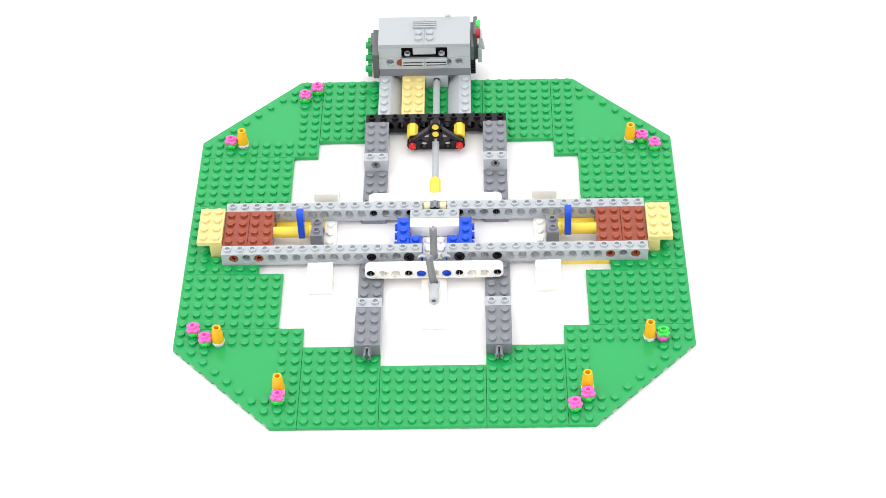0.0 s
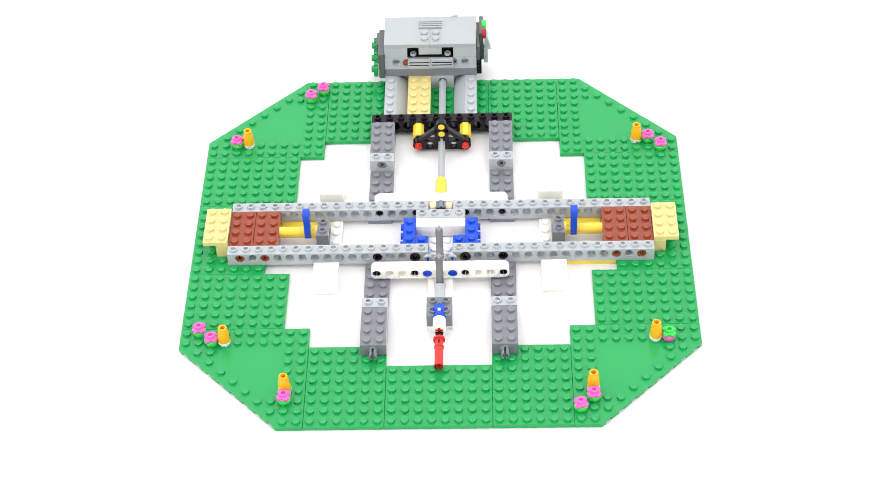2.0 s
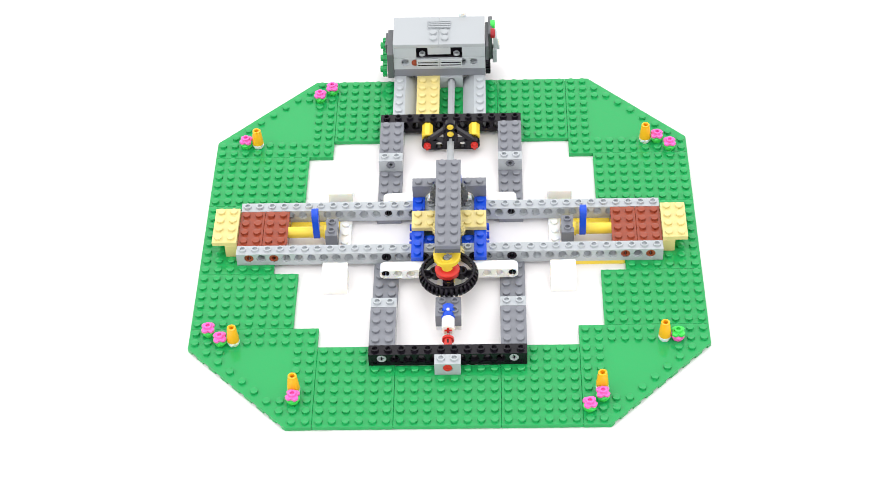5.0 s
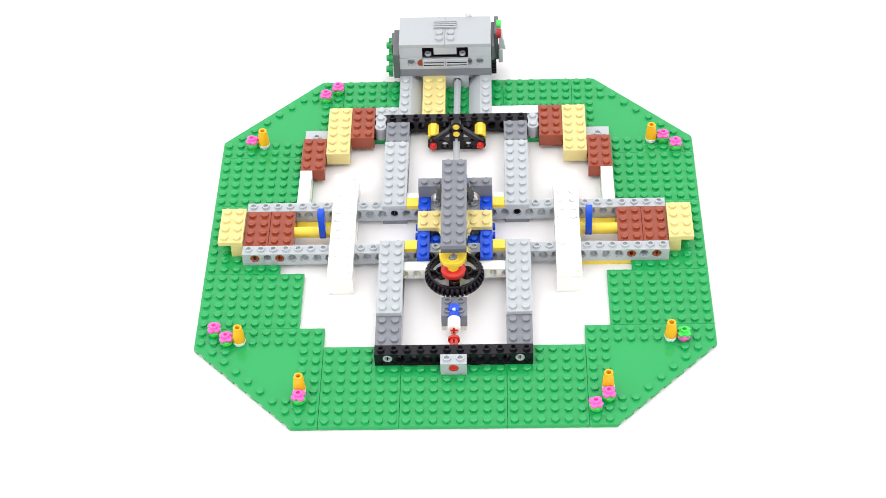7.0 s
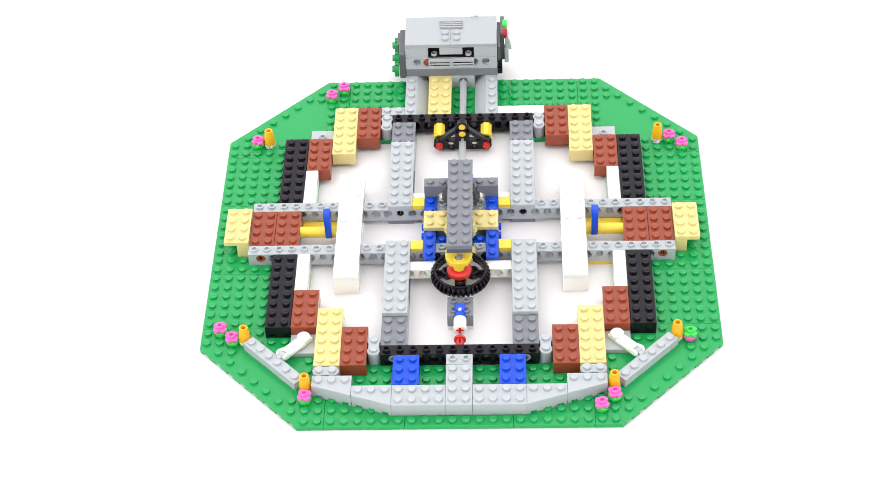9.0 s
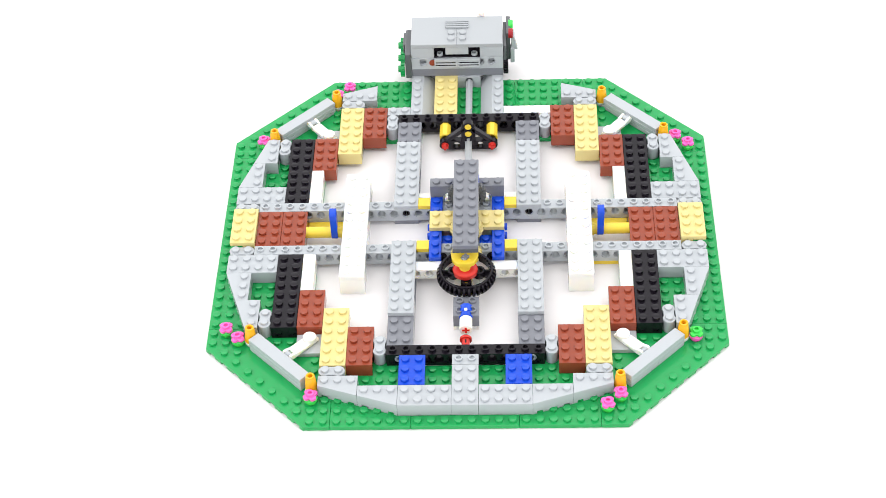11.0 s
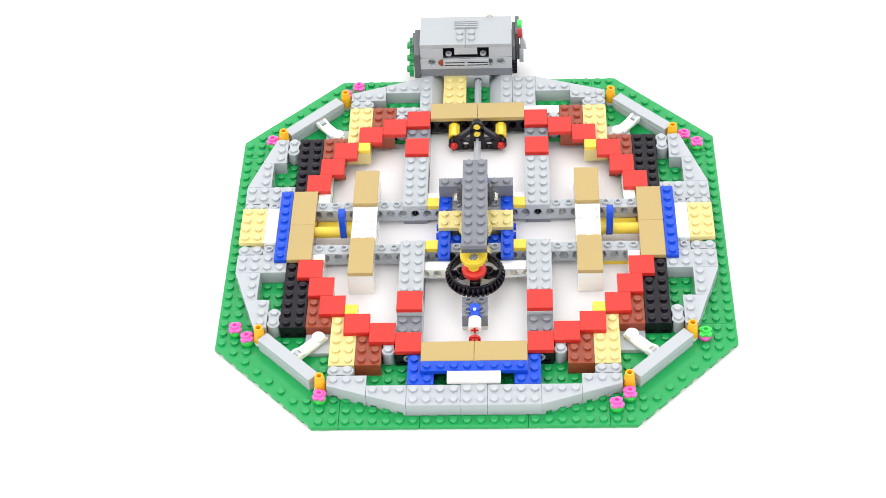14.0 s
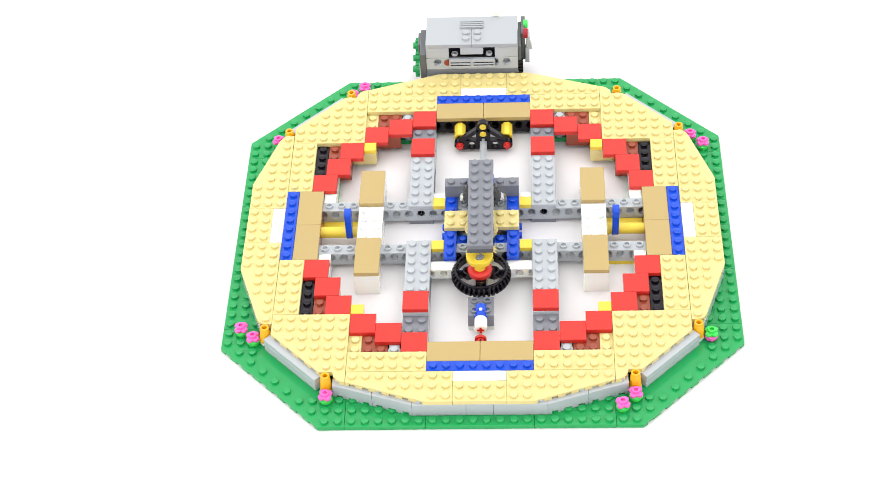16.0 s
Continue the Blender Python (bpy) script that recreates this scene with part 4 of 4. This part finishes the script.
for x0, x1 in ((-4, -2), (-1, 1), (2, 4)):
    box(bm, x0 * U, Y0 + 0.0002, 0.0187 if x0 == -1 else 0.0161, x1 * U, Y0 + 0.010, 0.0247)
part("upper_wall", bm, LGREY, house, soft=False)
bm = bmesh.new()
box(bm, -2 * U, Y0 + 0.0045, 0.0161, 2 * U, Y1, 0.0246)
# floor strip in black for the shadow line below the middle block
box(bm, -2 * U, Y0 + 0.0003, 0.0161, 2 * U, Y0 + 0.0045, 0.0172)
part("inner_wall", bm, BLACK, house, "black recess with a strip painting its shadow line", soft=False)
for x in (-1.5, 1.5):
    bm = bmesh.new()
    tube(bm, 0.0012, 0.0023, 0, 0.0017, 16, Matrix.Translation((x * U, Y0 + 0.0024, 0.0172)))
    part("contact_stud", bm, MGREY, house, "grey hollow stud in the recess")
for x in (-1, 1):
    bm = bmesh.new()
    for z0, z1 in ((0.0088, 0.0104), (0.0113, 0.0126), (0.0136, 0.0159)):
        box(bm, (x - 1) * U + 0.0001, Y0 - 0.0020, z0, (x + 1) * U - 0.0001, Y0 - 0.0004, z1, 0.0002)
    for e in (-1, 0.86):
        box(bm, (x + e) * U + 0.0001, Y0 - 0.00195, 0.0089, (x + e) * U + 0.0010, Y0 - 0.0004, 0.0158, 0.0001)
    grille = part("grille", bm, LGREY, house, "light grey slotted grille", soft=False)
    # black sheet close behind the bars, painting the slots' shade
    bm = bmesh.new()
    box(bm, (x - 0.9) * U, Y0 - 0.0016, 0.0092, (x + 0.9) * U, Y0 - 0.00005, 0.0154, 0.0001)
    part("grille_back", bm, BLACK, grille, "black sheet standing in for shade in the slots", soft=False)
bm = bmesh.new()
lathe(bm, [(0.0024, 0), (0.0024, 0.0006), (0.002, 0.0008)], 16, ALONG_Y)
part("pin", bm, BROWN, house, "reddish brown pin", Matrix.Translation((-2 * U - 0.0012, Y0, 0.0122)))
# roof, studs and ribs: weaker light up here is put into a darker grey
for s in (-1, 1):
    bm = bmesh.new()
    box(bm, min(0, s * 4 * U) + 0.00005, Y0, 0.0248, max(0, s * 4 * U) - 0.00005, Y1 - 0.0005, 0.0279)
    part("roof_panel", bm, MGREY, house, "smooth roof half, darker grey for weaker light", soft=False)
for x in (-0.5, 0.5):
    for y in (-1.27, -0.46):
        st = new("stud", stud_mesh(MGREY))
        st.parent, st.matrix_basis = house, Matrix.Translation((x * U, y * U, 0.0279))
for k in range(4):
    bm = bmesh.new()
    box(bm, -1 * U, (0.20 + 0.27 * k) * U, 0.0278, 1 * U, (0.34 + 0.27 * k) * U, 0.0295, 0.0002)
    part("vent_rib", bm, MGREY, house, soft=False)
# left cheek with green gears
bm = bmesh.new()
box(bm, -4 * U - 0.0044, Y0 - 0.0008, -0.001, -4 * U - 0.0001, Y1 - 0.004, 0.0200, 0.0004)
box(bm, -4 * U - 0.0060, Y0 + 0.012, 0.004, -4 * U - 0.0040, Y1 - 0.006, 0.0190, 0.0004)
cheek = part("left_cheek", bm, SLATE, house, "slate grey side plate", soft=False)
for y, z in ((-1.2, 0.0020), (-0.3, 0.0060), (0.65, 0.0112)):
    bm = bmesh.new()
    toothed(bm, 0.0056, 10, 0, 0.0030, 0.0044, 0.0, pose(0, 0, 0, 0, -90, 0), hole=0.0014)
    lathe(bm, [(0.0024, 0.002), (0.0024, 0.0048)], 14, pose(0, 0, 0, 0, -90, 0))
    part("side_gear", bm, GREEN, cheek, "small green gear", Matrix.Translation((-4 * U - 0.0052, y * U, z)))
# right cheek with buttons
bm = bmesh.new()
box(bm, 4 * U + 0.0001, Y0 + 0.002, -0.0005, 4 * U + 0.0024, Y1 - 0.002, 0.0240, 0.0004)
box(bm, 4 * U + 0.0022, Y0 + 0.012, 0.0040, 4 * U + 0.0052, Y1, 0.0275, 0.0004)
cheek = part("right_cheek", bm, SLATE, house, "slate grey side plate", soft=False)
bm = bmesh.new()
for k in range(4):
    box(bm, 4 * U + 0.0002, Y0 + 0.0004, 0.0008 + 0.0030 * k, 4 * U + 0.0036, Y0 + 0.004, 0.0026 + 0.0030 * k, 0.0002)
part("side_rack", bm, BLACK, house, "black toothed strip", soft=False)
bm = bmesh.new()
box(bm, 4 * U + 0.0052, Y0 + 0.010, 0.0030, 4 * U + 0.0082, Y0 + 0.016, 0.0150, 0.0003)
prism(bm, [(0.0054, 0.0135), (0.0100, 0.0135), (0.0076, 0.0245), (0.0054, 0.0245)], -0.0048, 0.0048, 0.0003, Matrix.Translation((4 * U + 0.0004, 0.0, 0)) @ pose(0, 0, 0, 90, 0, 0))
panel = part("button_panel", bm, LGREY, house, "light grey sloped button panel", soft=False)
for k, (px, pz) in enumerate(((0.0094, 0.0172), (0.0085, 0.0208))):
    bm = bmesh.new()
    box(bm, -0.0012, -0.0036, -0.0003, 0.0006, 0.0036, 0.0004, 0.0001, Matrix.Translation((4 * U + px + 0.0004, 0, pz)) @ pose(0, 0, 0, 0, 72, 0))
    part("button", bm, WHITE, panel, "white button", soft=False)
for x, y, z, mat in ((0.0050, -0.55, 0.0278, DRED), (0.0050, 0.95, 0.0260, BGREEN)):
    bm = bmesh.new()
    lathe(bm, [(0.0036, -0.001), (0.0036, 0.0016), (0.0030, 0.0022)], 18, ALONG_X)
    part("knob", bm, mat, cheek, "%s round knob" % NAMES[mat], Matrix.Translation((4 * U + x, y * U, z)))
bm = bmesh.new()
lathe(bm, [(0.0028, 0), (0.0028, 0.003), (0.0034, 0.0032), (0.0034, 0.0048), (0.0030, 0.0052)], 16)
part("switch", bm, WHITE, house, "white switch", Matrix.Translation((2.05 * U, Y1 + 0.0022, 0.0266)))
# the house stands behind on its own foot
bm = bmesh.new()
box(bm, -4 * U, Y1 - 0.010, -L1, 4 * U, Y1 - 0.001, 0)
part("foot", bm, DGREY, house, "dark grey rear foot", soft=False)


# ---- what moves ----
# heights over its seat at which a piece is held while it is let down on an axle
SLIDES = {sliding_gear: ((2.45, 0.017), (2.5, 0.0162), (2.6, 0.010), (2.7, 0.0024), (2.8, 0.0)),
          sliding_bush: ((2.53, 0.0215), (2.6, 0.019), (2.7, 0.012), (2.8, 0.0034), (2.88, 0.0))}


def motions():
    for ob, t, away, here, lift in PLACED:
        f = max(2, frame(t))
        rows = [(0.0, away)] + ([((f - 2) / FPS, away)] if f > 2 else [])
        if lift:
            rows += [((f - 1) / FPS, Matrix.Translation(lift) @ here), ((f + 6) / FPS, here)]
        else:
            rows.append(((f - 1) / FPS, here))
        last = here
        if ob in SLIDES:
            # let down along its axle, step by step
            rows = rows[:-1] + [(when, Matrix.Translation((0, 0, rise)) @ here) for when, rise in SLIDES[ob]]
        if ob == front_axle:
            # pushed inwards as the front beam is set
            last = Matrix.Translation((0, 0.0085, 0)) @ here
            rows += [(1.9, here), (2.05, last)]
        walk(ob, rows + [(16.0, last)])
    # the upright axle leans until the axle before it is pushed in
    stands = gear_axle.matrix_basis.copy()
    leans = stands @ pose(0, 0, 0, 0, -6, 0)
    walk(gear_axle, [(0.0, leans), (0.2, leans), (0.6, stands), (16.0, stands)])


motions()
